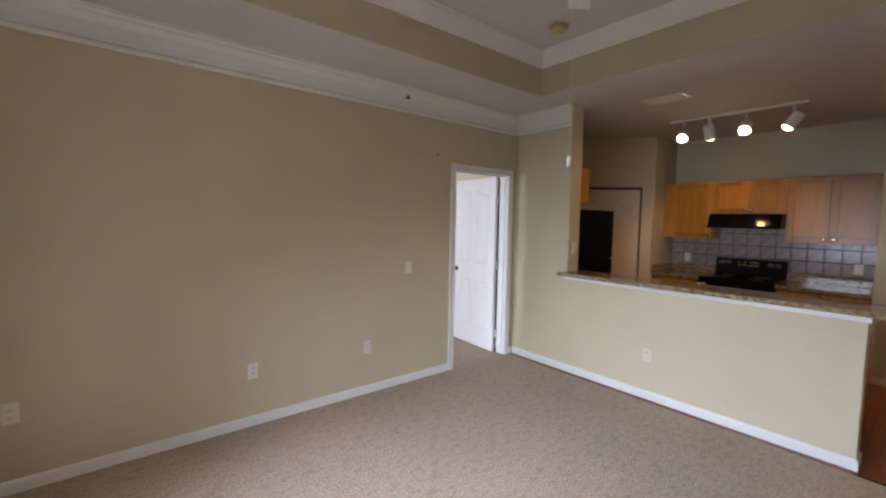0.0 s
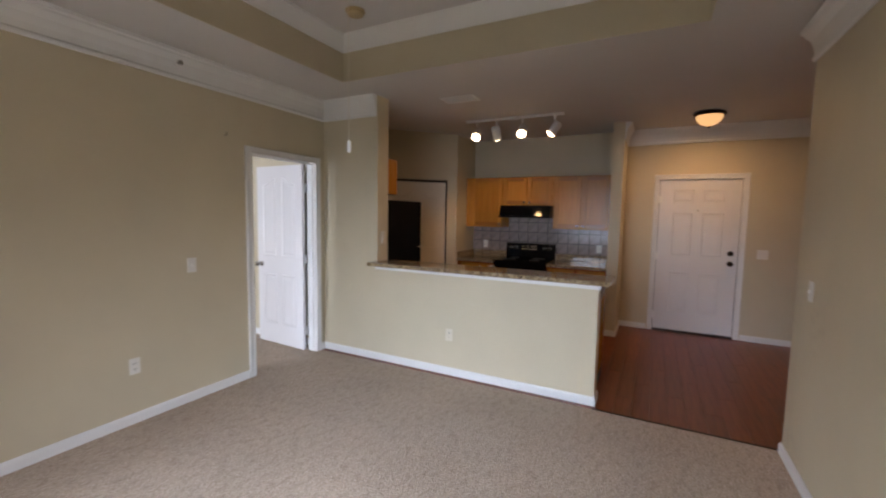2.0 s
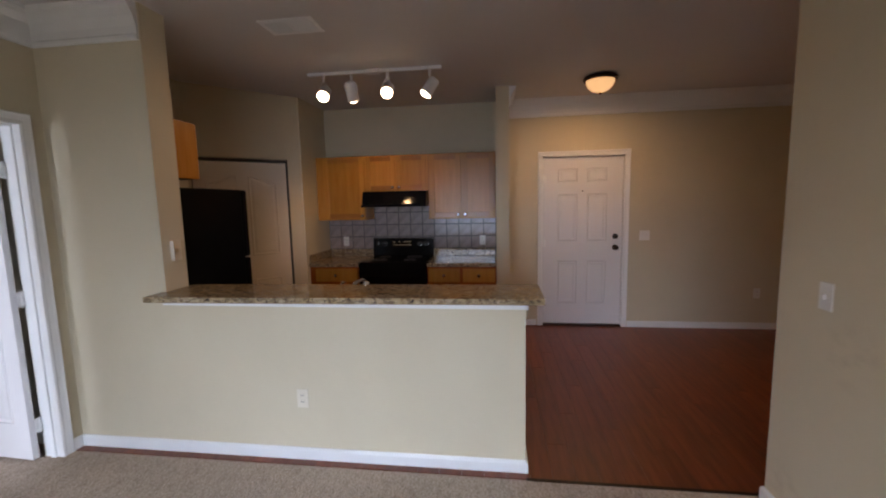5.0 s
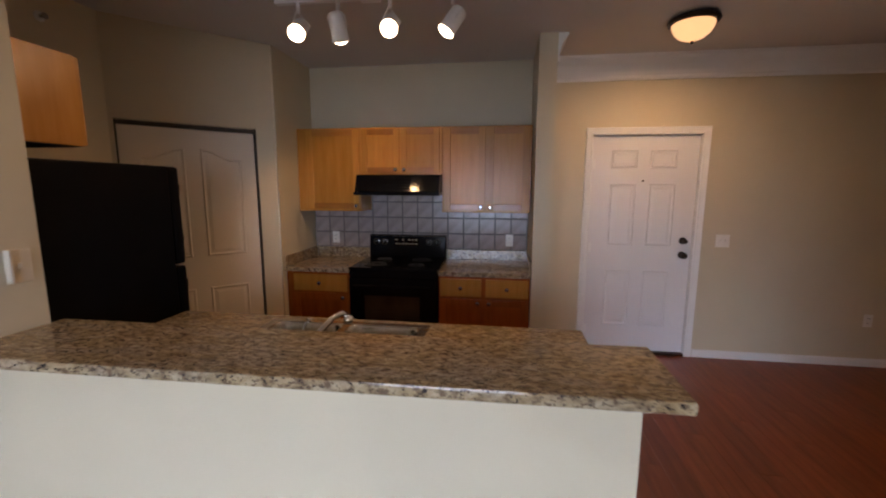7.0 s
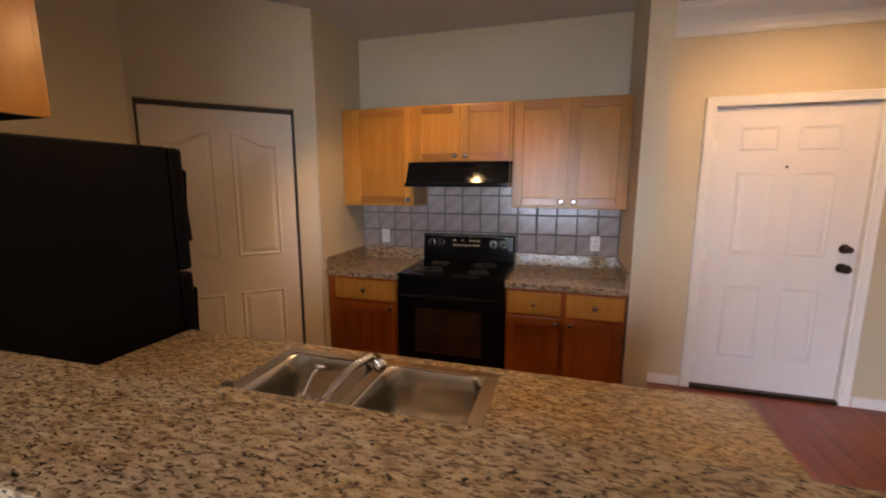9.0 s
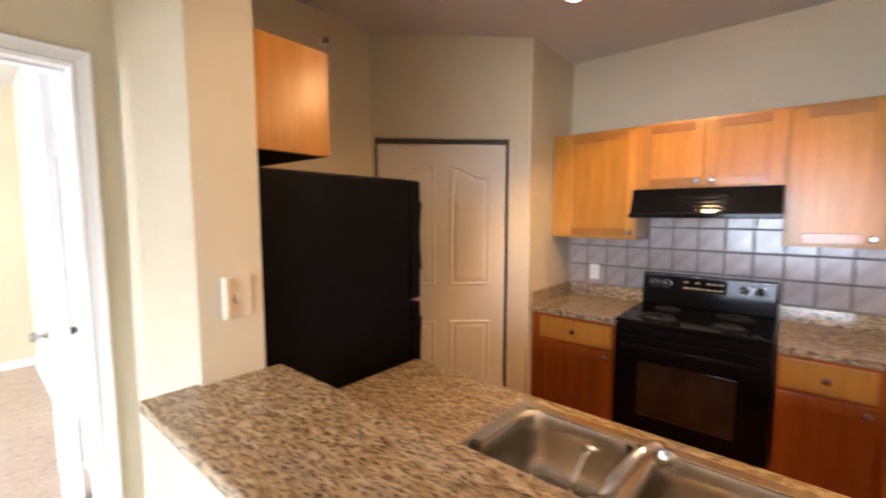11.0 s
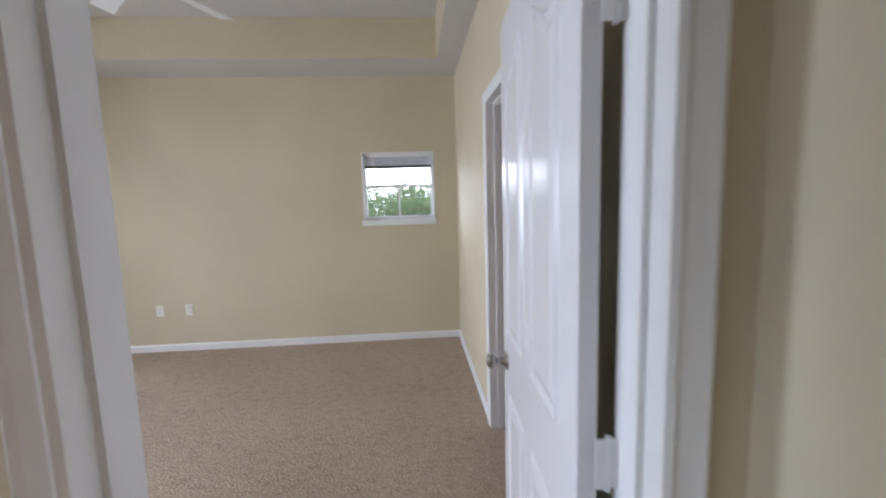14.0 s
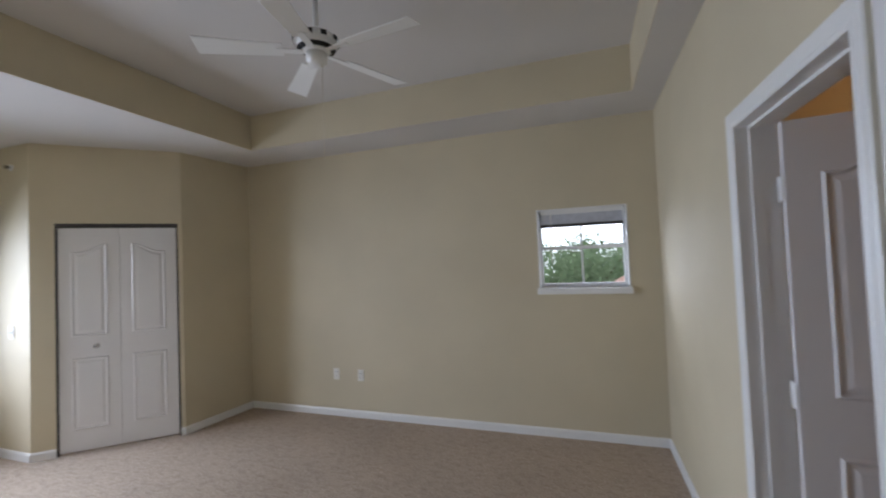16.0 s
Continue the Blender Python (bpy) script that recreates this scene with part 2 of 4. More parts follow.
def sweep(path, profile, closed=False):
    """A moulding: profile of (distance from the wall, height), wall to the right of the path, mitred at corners."""
    bm = bmesh.new()
    pts = [Vector(p) for p in path]
    n = len(pts)
    rows = []
    for i, p in enumerate(pts):
        a = (p - pts[i - 1]).normalized() if i or closed else (pts[1] - p).normalized()
        b = (pts[(i + 1) % n] - p).normalized() if i < n - 1 or closed else a
        na, nb = Vector((-a.y, a.x)), Vector((-b.y, b.x))
        mid = (na + nb).normalized()
        mid = mid / max(0.3, mid.dot(na))
        rows.append([bm.verts.new((p.x + mid.x * d, p.y + mid.y * d, z)) for d, z in profile])
    k = len(profile)
    for i in range(n if closed else n - 1):
        a, b = rows[i], rows[(i + 1) % n]
        for j in range(k):
            bm.faces.new((a[j], b[j], b[(j + 1) % k], a[(j + 1) % k]))
    if not closed:
        bm.faces.new(rows[0][::-1])
        bm.faces.new(rows[-1])
    bmesh.ops.recalc_face_normals(bm, faces=bm.faces)
    return bm


def prism(outline, z0, z1):
    bm = bmesh.new()
    a = [bm.verts.new((x, y, z0)) for x, y in outline]
    b = [bm.verts.new((x, y, z1)) for x, y in outline]
    bm.faces.new(a[::-1])
    bm.faces.new(b)
    for i in range(len(a)):
        j = (i + 1) % len(a)
        bm.faces.new((a[i], a[j], b[j], b[i]))
    bmesh.ops.recalc_face_normals(bm, faces=bm.faces)
    return bm


def mesh(name, bm, mat):
    data = bpy.data.meshes.new(name)
    bm.to_mesh(data)
    bm.free()
    data.materials.append(mat)
    return data


def part(name, bm, mat, parent, label=""):
    ob = new(name, mesh(name, bm, mat))
    ob.parent = parent
    return tagged(ob, label) if label else ob


def thing(name, m, label, category, group=""):
    ob = new(name)
    ob.empty_display_size = 0.1
    ob.matrix_basis = m
    return tagged(ob, label, category, group)


def solid(name, bm, mat, label, category, m=None, group=""):
    ob = new(name, mesh(name, bm, mat))
    if m:
        ob.matrix_basis = m
    return tagged(ob, label, category, group)


def setting(name, bm, mat, label):
    return tagged(new(name, mesh(name, bm, mat)), label, kind="structure")


def boxes(*rows):
    bm = bmesh.new()
    for r in rows:
        box(bm, *r)
    return bm


# ---- plan ----
NORTH, SOUTH, WEST, EAST = 3.405, -0.65, -0.35, 6.75
BAR = 3.93          # living face of the half wall and pillar
LOW, HIGH = 2.70, 3.08
BEDLOW, BEDHIGH = 2.73, 3.07
TOP = 3.25

setting("floor_slab", boxes((-2.3, -3.4, -0.30, 7.0, 7.6, -0.03)), STUCCO, "concrete slab under the flooring")
setting("carpet_living", boxes((WEST, SOUTH, -0.03, 3.86, NORTH, 0.0), (3.0, NORTH, -0.03, 3.80, 3.515, 0.0)), CARPET, "beige looped berber carpet of the living room")
setting("carpet_bedroom", boxes((-2.0, 3.515, -0.03, 3.92, 7.19, 0.0), (3.92, 4.60, -0.03, 3.99, 5.36, 0.0)), CARPET, "beige looped berber carpet of the bedroom")
setting("floor_bath", boxes((3.99, 3.70, -0.03, 6.2, 6.2, -0.002)), TILE, "plain tiled bathroom floor")
setting("wall_north", boxes((WEST - 0.12, NORTH, 0, 2.998, 3.515, TOP), (3.811, NORTH, 0, BAR, 3.515, TOP), (2.998, NORTH, 2.055, 3.811, 3.515, TOP)), WALL, "khaki painted wall with a bedroom doorway")
setting("wall_bedroom_south", boxes((-2.12, NORTH, 0, WEST - 0.12, 3.515, TOP)), WALL, "khaki painted bedroom wall")
setting("wall_west", boxes((WEST - 0.12, SOUTH - 0.12, 0, WEST, 0.45, TOP), (WEST - 0.12, 2.45, 0, WEST, NORTH, TOP), (WEST - 0.12, 0.45, 2.2, WEST, 2.45, TOP)), WALL, "khaki painted wall with a wide patio doorway")
setting("wall_south", boxes((WEST, SOUTH - 0.12, 0, 3.83, SOUTH, TOP), (3.71, -3.2, 0, 3.83, SOUTH - 0.12, TOP)), SCUFFED, "khaki painted wall that ends at the entry")
setting("wall_entry_south", boxes((3.71, -3.32, 0, EAST, -3.2, TOP)), WALL, "plain wall closing the entry")
setting("wall_east", boxes((EAST, -3.32, 0, 6.87, -0.795, TOP), (EAST, 0.15, 0, 6.87, 3.72, TOP), (EAST, -0.795, 2.05, 6.87, 0.15, TOP)), WALL, "painted wall with the entry door")
setting("wall_pillar", boxes((BAR, 2.69, 0, 4.115, 3.60, TOP)), WALL, "painted wall end beside the breakfast bar")
setting("wall_half", boxes((BAR, 0.534, 0, 4.09, 2.69, 0.985)), WALL, "painted half wall under the breakfast bar")
setting("wall_stub", boxes((6.10, 0.555, 0, EAST, 0.69, TOP)), WALL, "painted wall end between kitchen and entry")
setting("wall_kitchen_north", boxes((BAR, 3.60, 0, EAST, 3.72, TOP)), WALL, "painted wall behind the refrigerator")
p0, p1 = Vector((5.30, 3.62)), Vector((6.075, 2.835))
along = (p1 - p0).normalized()
behind = Vector((-along.y, along.x))


def wall_strip(a, b, thick, z0, z1):
    d = (b - a).normalized()
    n = Vector((-d.y, d.x)) * thick
    return prism([a, b, b + n, a + n], z0, z1)


def joined(*bms):
    out = bmesh.new()
    for b in bms:
        data = bpy.data.meshes.new("tmp")
        b.to_mesh(data)
        b.free()
        out.from_mesh(data)
        bpy.data.meshes.remove(data)
    return out


d0, d1 = p0 + along * 0.055, p0 + along * 0.965
setting("wall_pantry", joined(wall_strip(p0, d0, 0.10, 0, TOP), wall_strip(d1, p1 + along * 0.0, 0.10, 0, TOP), wall_strip(d0, d1, 0.10, 2.02, TOP)), WALL, "slanting painted wall around the pantry door")
setting("wall_pantry_side", boxes((6.075, 2.82, 0, EAST, 2.92, TOP)), WALL, "painted wall beside the cabinets")
setting("wall_bedroom_north", boxes((-2.12, 7.19, 0, 2.945, 7.33, TOP), (3.685, 7.19, 0, 4.04, 7.33, TOP), (2.945, 7.19, 0, 3.685, 7.33, 1.29), (2.945, 7.19, 1.98, 3.685, 7.33, TOP)), WALL, "khaki painted wall with a small window")
setting("wall_bedroom_east", boxes((3.92, 3.515, 0, 4.04, 4.60, TOP), (3.92, 5.40, 0, 4.04, 7.19, TOP), (3.92, 4.60, 2.055, 4.04, 5.40, TOP)), WALL, "khaki painted wall with a bathroom doorway")
setting("wall_bedroom_west", boxes((-2.12, 3.515, 0, -2.0, 3.85, TOP), (-2.12, 5.35, 0, -2.0, 5.65, TOP), (-2.12, 3.85, 0, -2.0, 5.35, 0.8), (-2.12, 3.85, 2.1, -2.0, 5.35, TOP)), WALL, "khaki painted wall with a wide window")
c0, c1 = Vector((-1.18, 5.65)), Vector((-0.36, 6.42))
calong = (c1 - c0).normalized()
e0, e1 = c0 + calong * 0.17, c0 + calong * 1.09
setting("wall_closet", joined(wall_strip(c0, e0, 0.10, 0, TOP), wall_strip(e1, c1, 0.10, 0, TOP), wall_strip(e0, e1, 0.10, 2.03, TOP), wall_strip(Vector((-2.0, 5.65)), c0, 0.10, 0, TOP), wall_strip(c1, Vector((-0.28, 7.19)), 0.10, 0, TOP)), WALL, "khaki painted closet walls, one slanting")
setting("wall_bath", boxes((6.2, 3.72, 0, 6.3, 6.3, TOP), (4.04, 6.2, 0, 6.2, 6.3, TOP)), WALL, "painted bathroom walls")

# ceilings with stepped trays
LX0, LX1, LY0, LY1 = 0.25, 3.48, -0.06, 2.745
setting("ceiling_living", boxes((WEST, SOUTH, LOW, LX0, NORTH, TOP), (LX1, SOUTH, LOW, BAR, NORTH, TOP), (LX0, SOUTH, LOW, LX1, LY0, TOP), (LX0, LY1, LOW, LX1, NORTH, TOP), (LX0, LY0, HIGH, LX1, LY1, TOP + 0.02), (BAR, -3.2, LOW, EAST, 3.6, TOP), (3.83, -3.2, LOW, BAR, SOUTH, TOP)), CEIL, "white ceiling with a raised tray")
setting("tray_wall_living", boxes((LX0 - 0.002, LY0, LOW + 0.001, LX0 + 0.004, LY1, HIGH), (LX1 - 0.004, LY0, LOW + 0.001, LX1 + 0.002, LY1, HIGH), (LX0, LY0 - 0.002, LOW + 0.001, LX1, LY0 + 0.004, HIGH), (LX0, LY1 - 0.004, LOW + 0.001, LX1, LY1 + 0.002, HIGH)), WALL, "khaki painted sides of the ceiling tray")
BX0, BX1, BY0, BY1 = 0.27, 3.715, 3.98, 6.68
setting("ceiling_bedroom", boxes((-2.0, 3.515, BEDLOW, BX0, 7.19, TOP), (BX1, 3.515, BEDLOW, 3.92, 7.19, TOP), (BX0, 3.515, BEDLOW, BX1, BY0, TOP), (BX0, BY1, BEDLOW, BX1, 7.19, TOP), (BX0, BY0, BEDHIGH, BX1, BY1, TOP + 0.02)), CEIL, "white bedroom ceiling with a raised tray")
setting("tray_wall_bedroom", boxes((BX0 - 0.002, BY0, BEDLOW + 0.001, BX0 + 0.004, BY1, BEDHIGH), (BX1 - 0.004, BY0, BEDLOW + 0.001, BX1 + 0.002, BY1, BEDHIGH), (BX0, BY0 - 0.002, BEDLOW + 0.001, BX1, BY0 + 0.004, BEDHIGH), (BX0, BY1 - 0.004, BEDLOW + 0.001, BX1, BY1 + 0.002, BEDHIGH)), WALL, "khaki painted sides of the bedroom tray")
setting("ceiling_bath", boxes((4.04, 3.72, 2.45, 6.2, 6.2, 2.6)), CEIL, "plain bathroom ceiling")

# mouldings
BASE = [(0, 0), (0.014, 0), (0.014, 0.056), (0.010, 0.066), (0.006, 0.073), (0, 0.073)]
CROWN = [(0, 2.495), (0.014, 2.495), (0.020, 2.505), (0.020, 2.52), (0.012, 2.53), (0.016, 2.57), (0.030, 2.62), (0.055, 2.655), (0.06, 2.67), (0.072, 2.678), (0.076, LOW + 0.001), (0, LOW + 0.001)]
TRAYCROWN = [(0.0, HIGH - 0.13), (0.012, HIGH - 0.13), (0.02, HIGH - 0.11), (0.07, HIGH - 0.03), (0.08, HIGH - 0.02), (0.085, HIGH + 0.001), (0, HIGH + 0.001)]
setting("baseboard_living", joined(
    sweep([(2.952, NORTH), (WEST, NORTH), (WEST, 2.55)], BASE),
    sweep([(WEST, 0.35), (WEST, SOUTH), (3.83, SOUTH), (3.83, -3.2), (EAST, -3.2), (EAST, -0.855)], BASE),
    sweep([(EAST, 0.21), (EAST, 0.555), (6.10, 0.555), (6.10, 0.69)], BASE),
    sweep([(4.09, 0.534), (BAR, 0.534), (BAR, NORTH), (3.858, NORTH)], BASE)), TRIM, "white painted baseboard")
setting("baseboard_bedroom", joined(
    sweep([(3.92, 5.47), (3.92, 7.19), (-0.28, 7.19), (c1.x, c1.y), (e1.x, e1.y)], BASE),
    sweep([(e0.x, e0.y), (c0.x, c0.y), (-2.0, 5.65), (-2.0, 3.515), (2.952, 3.515)], BASE),
    sweep([(3.858, 3.515), (3.92, 3.515), (3.92, 4.535)], BASE)), TRIM, "white painted bedroom baseboard")
setting("crown_living", joined(
    sweep([(BAR, 2.70), (BAR, NORTH), (WEST, NORTH), (WEST, SOUTH), (3.83, SOUTH), (3.83, -3.2), (EAST, -3.2), (EAST, 0.555), (6.11, 0.555)], CROWN)), TRIM, "white crown moulding")
setting("crown_tray", sweep([(LX0 + 0.004, LY0 + 0.004), (LX1 - 0.004, LY0 + 0.004), (LX1 - 0.004, LY1 - 0.004), (LX0 + 0.004, LY1 - 0.004)], TRAYCROWN, True), TRIM, "white crown moulding inside the ceiling tray")

# ---- doors ----
CASE = [(0, 0.0), (0.0, 0.014), (0.012, 0.018), (0.020, 0.014), (0.045, 0.018), (0.058, 0.022), (0.064, 0.018), (0.064, 0.0)]


def casing(width, height):
    """Mitred moulding round an opening: local x across, z up, proud towards -y; origin at the opening's foot."""
    bm = bmesh.new()
    rows = []
    for sx, top in ((0, False), (0, True), (1, True), (1, False)):
        row = []
        for d, h in CASE:
            x = -d if sx == 0 else width + d
            row.append(bm.verts.new((x, -h, height + d if top else 0)))
        rows.append(row)
    k = len(CASE)
    for a, b in zip(rows, rows[1:]):
        for j in range(k):
            bm.faces.new((a[j], b[j], b[(j + 1) % k], a[(j + 1) % k]))
    bm.faces.new(rows[0])
    bm.faces.new(rows[-1][::-1])
    bmesh.ops.recalc_face_normals(bm, faces=bm.faces)
    return bm


def panel(x0, z0, x1, z1, y, arch=0.0, out=-1):
    """A moulded panel: a bead round a slightly raised field, its top flat or arched."""
    outline = [(x0, z0), (x1, z0)]
    if arch:
        steps = 12
        for i in range(steps + 1):
            u = i / steps
            s = u if arch > 0 else 1 - u
            s = min(1.0, max(0.0, (s - 0.02) / 0.80))
            outline.append((x1 + (x0 - x1) * u, z1 - abs(arch) * s * s * (3 - 2 * s)))
    else:
        outline += [(x1, z1), (x0, z1)]
    cx, cz = (x0 + x1) / 2, (z0 + z1) / 2
    hw, hh = (x1 - x0) / 2, (z1 - z0) / 2
    bm = bmesh.new()
    rings = []
    for inset, h in ((0.0, 0.0), (0.010, 0.008), (0.022, 0.0015), (0.030, 0.0015), (0.050, 0.006)):
        rings.append([bm.verts.new((cx + (x - cx) * (1 - inset / hw), y + out * h, cz + (z - cz) * (1 - inset / hh))) for x, z in outline])
    for a, b in zip(rings, rings[1:]):
        for i in range(len(a)):
            j = (i + 1) % len(a)
            bm.faces.new((a[i], a[j], b[j], b[i]))
    bm.faces.new(rings[-1])
    bmesh.ops.recalc_face_normals(bm, faces=bm.faces)
    return bm


def frame_parts(door, width, height, depth, both=True):
    """Jambs in the opening and casings on its faces; local origin at the opening's foot on the near face."""
    part("door_casing", casing(width, height), TRIM, door)
    part("door_jamb", boxes((-0.018, 0.0, 0, 0.0, depth, height), (width, 0.0, 0, width + 0.018, depth, height), (-0.018, 0.0, height, width + 0.018, depth, height + 0.018)), TRIM, door)
    part("door_stop", boxes((0.0, 0.035, 0, 0.011, 0.068, height - 0.011), (width - 0.011, 0.035, 0, width, 0.068, height - 0.011), (0.0, 0.035, height - 0.011, width, 0.068, height)), TRIM, door) if both else None
    if both:
        back = casing(width, height)
        bmesh.ops.scale(back, vec=(1, -1, 1), verts=back.verts)
        bmesh.ops.translate(back, vec=(0, depth, 0), verts=back.verts)
        bmesh.ops.reverse_faces(back, faces=back.faces)
        part("door_casing", back, TRIM, door)


def knob_bm(x, y, z, way, radius=0.027, rose=0.032):
    m = Matrix.Translation((x, y, z)) @ Vector((0, way, 0)).to_track_quat("Z", "Y").to_matrix().to_4x4()
    r = radius
    return lathe([(rose, 0), (rose, 0.006), (rose * 0.4, 0.010), (rose * 0.38, 0.035), (r * 0.8, 0.042), (r, 0.053), (r * 0.9, 0.066), (r * 0.4, 0.072)], 20, m)


def four_panels(w, mid=0.09):
    a, b = 0.105, (w - mid) / 2
    return [(a, 0.24, b, 0.82, False), (w - b, 0.24, w - a, 0.82, False), (a, 1.02, b, 1.90, -1), (w - b, 1.02, w - a, 1.90, 1)]


def hinges(parent, x, y, height):
    for z in (0.22, height / 2, height - 0.25):
        part("hinge", joined(boxes((x - 0.022, y - 0.002, z - 0.045, x + 0.030, y + 0.002, z + 0.045)), tube([(x, y, z - 0.05), (x, y, z + 0.05)], 0.006, 8)), TRIM, parent, "painted butt hinge")


def bedroom_door():
    door = tagged(thing("door_1", pose(3.017, NORTH, 0), "white moulded bedroom door standing wide open", "door"), kind="structure")
    frame_parts(door, 0.775, 2.037, 0.108)
    part("strike_plate", boxes((-0.0005, 0.05, 0.90, 0.001, 0.075, 0.965)), NICKEL, door, "dark metal strike plate")
    swing = part("door_leaf", bmesh.new(), DOOR, door)
    swing.matrix_basis = pose(0.744, 0.123, 0, 0, 0, 87)
    # local: x from the hinge, -y face towards the wall
    slab_bm = block(0, 0.0, 0.012, 0.755, 0.035, 2.03, 0.003)
    slab_bm.to_mesh(swing.data)
    slab_bm.free()
    for x0, z0, x1, z1, arched in four_panels(0.755):
        part("door_panel", panel(x0, z0, x1, z1, 0.0, -0.07 * arched), DOOR, swing)
        part("door_panel", panel(x0, z0, x1, z1, 0.035, -0.07 * arched, 1), DOOR, swing)
    part("door_knob", knob_bm(0.69, 0.035, 0.92, 1), NICKEL, swing, "satin nickel round knob")
    part("door_knob", knob_bm(0.69, 0.0, 0.92, -1), NICKEL, swing, "satin nickel round knob")
    hinges(door, 0.759, 0.113, 2.03)


def bath_door():
    door = tagged(thing("door_2", pose(3.92, 5.36, 0, 0, 0, -90), "white moulded bathroom door, ajar", "door"), kind="structure")
    frame_parts(door, 0.74, 2.037, 0.12)
    swing = part("door_leaf", block(0, -0.035, 0.012, 0.72, 0.0, 2.03, 0.003), DOOR, door)
    swing.matrix_basis = pose(0.012, 0.125, 0, 0, 0, 84)
    for x0, z0, x1, z1, arched in four_panels(0.72):
        part("door_panel", panel(x0, z0, x1, z1, -0.035, -0.07 * arched), DOOR, swing)
        part("door_panel", panel(x0, z0, x1, z1, 0.0, -0.07 * arched, 1), DOOR, swing)
    part("door_knob", knob_bm(0.66, -0.035, 0.92, -1), NICKEL, swing, "satin nickel round knob")
    hinges(door, 0.012, 0.118, 2.03)


def entry_door():
    door = tagged(thing("door_3", pose(EAST, 0.135, 0, 0, 0, -90), "white six-panel metal entry door, closed", "door"), kind="structure")
    frame_parts(door, 0.915, 2.035, 0.12, False)
    rows = []
    for x0, x1 in ((0.17, 0.40), (0.505, 0.735)):
        rows += [(x0, 0.27, x1, 0.80, False), (x0, 1.03, x1, 1.60, False), (x0, 1.74, x1, 1.90, False)]
    slab = part("door_leaf", block(0.005, 0.022, 0.025, 0.91, 0.066, 2.03, 0.003), DOOR, door)
    for x0, z0, x1, z1, _ in rows:
        part("door_panel", panel(x0, z0, x1, z1, 0.022), DOOR, slab)
    for z in (0.96, 1.09):
        part("door_knob" if z < 1 else "deadbolt", knob_bm(0.835, 0.022, z, -1, 0.030 if z < 1 else 0.022), BRONZE, slab, "dark bronze round lock")
    part("peephole", lathe([(0.009, 0), (0.009, 0.004), (0.004, 0.005)], 12, Matrix.Translation((0.455, 0.022, 1.63)) @ pose(0, 0, 0, 90)), BRONZE, slab, "small dark peephole")
    part("threshold", block(0, -0.02, 0, 0.915, 0.12, 0.024, 0.004), BRONZE, door, "dark metal threshold")
    part("door_stop", boxes((0.0, 0.068, 0.02, 0.012, 0.08, 2.03), (0.903, 0.068, 0.02, 0.915, 0.08, 2.03), (0.0, 0.068, 2.023, 0.915, 0.08, 2.035)), DARK, door)
    hinges(door, 0.004, 0.016, 2.03)


def bifold(name, m, width, label, arch, leaves):
    door = tagged(thing(name, m, label, "door"), kind="structure")
    part("head_track", block(0, 0.0, 1.9915, width, 0.10, 2.029), TRACK, door, "dark metal head track")
    part("side_track", boxes((width - 0.012, 0.0, 0, width, 0.05, 1.995)), TRACK, door, "dark metal side channel")
    part("side_track", boxes((0, 0.0, 0, 0.010, 0.05, 1.995)), TRACK, door, "dark metal side channel")
    w = (width - 0.03) / leaves
    for i in range(leaves):
        x = 0.013 + i * w
        slab = part("door_leaf", block(x + 0.0008, 0.016, 0.015, x + w - 0.0008, 0.046, 1.991, 0.002), CREAMDOOR if leaves == 1 else DOOR, door)
        if leaves == 1:
            for x0, z0, x1, z1, arched in four_panels(w, 0.10):
                part("door_panel", panel(x + x0, z0, x + x1, z1 - 0.05, 0.016, -arch * arched), CREAMDOOR, slab)
            part("door_knob", knob_bm(x + 0.06, 0.016, 0.95, -1), NICKEL, slab, "round satin nickel knob")
            continue
        a, b = x + 0.09, x + w - 0.09
        part("door_panel", panel(a, 0.20, b, 0.83, 0.016), DOOR, slab)
        part("door_panel", panel(a, 1.02, b, 1.85, 0.016, arch if i == 0 else -arch), DOOR, slab)
        if i == 0:
            part("door_knob", knob_bm(x + w * 0.62, 0.016, 0.93, -1, 0.015, 0.014), NICKEL, slab, "small round pull knob")


bedroom_door()
bath_door()
entry_door()
turn = math.degrees(math.atan2(along.y, along.x))
bifold("door_4", pose(d0.x, d0.y, 0, 0, 0, turn), (d1 - d0).length, "cream moulded pantry door in a dark track, closed", 0.075, 1)
turn = math.degrees(math.atan2(calong.y, calong.x))
bifold("door_5", pose(e0.x, e0.y, 0, 0, 0, turn), (e1 - e0).length, "white moulded bifold closet door, closed", 0.075, 2)

# ---- windows ----


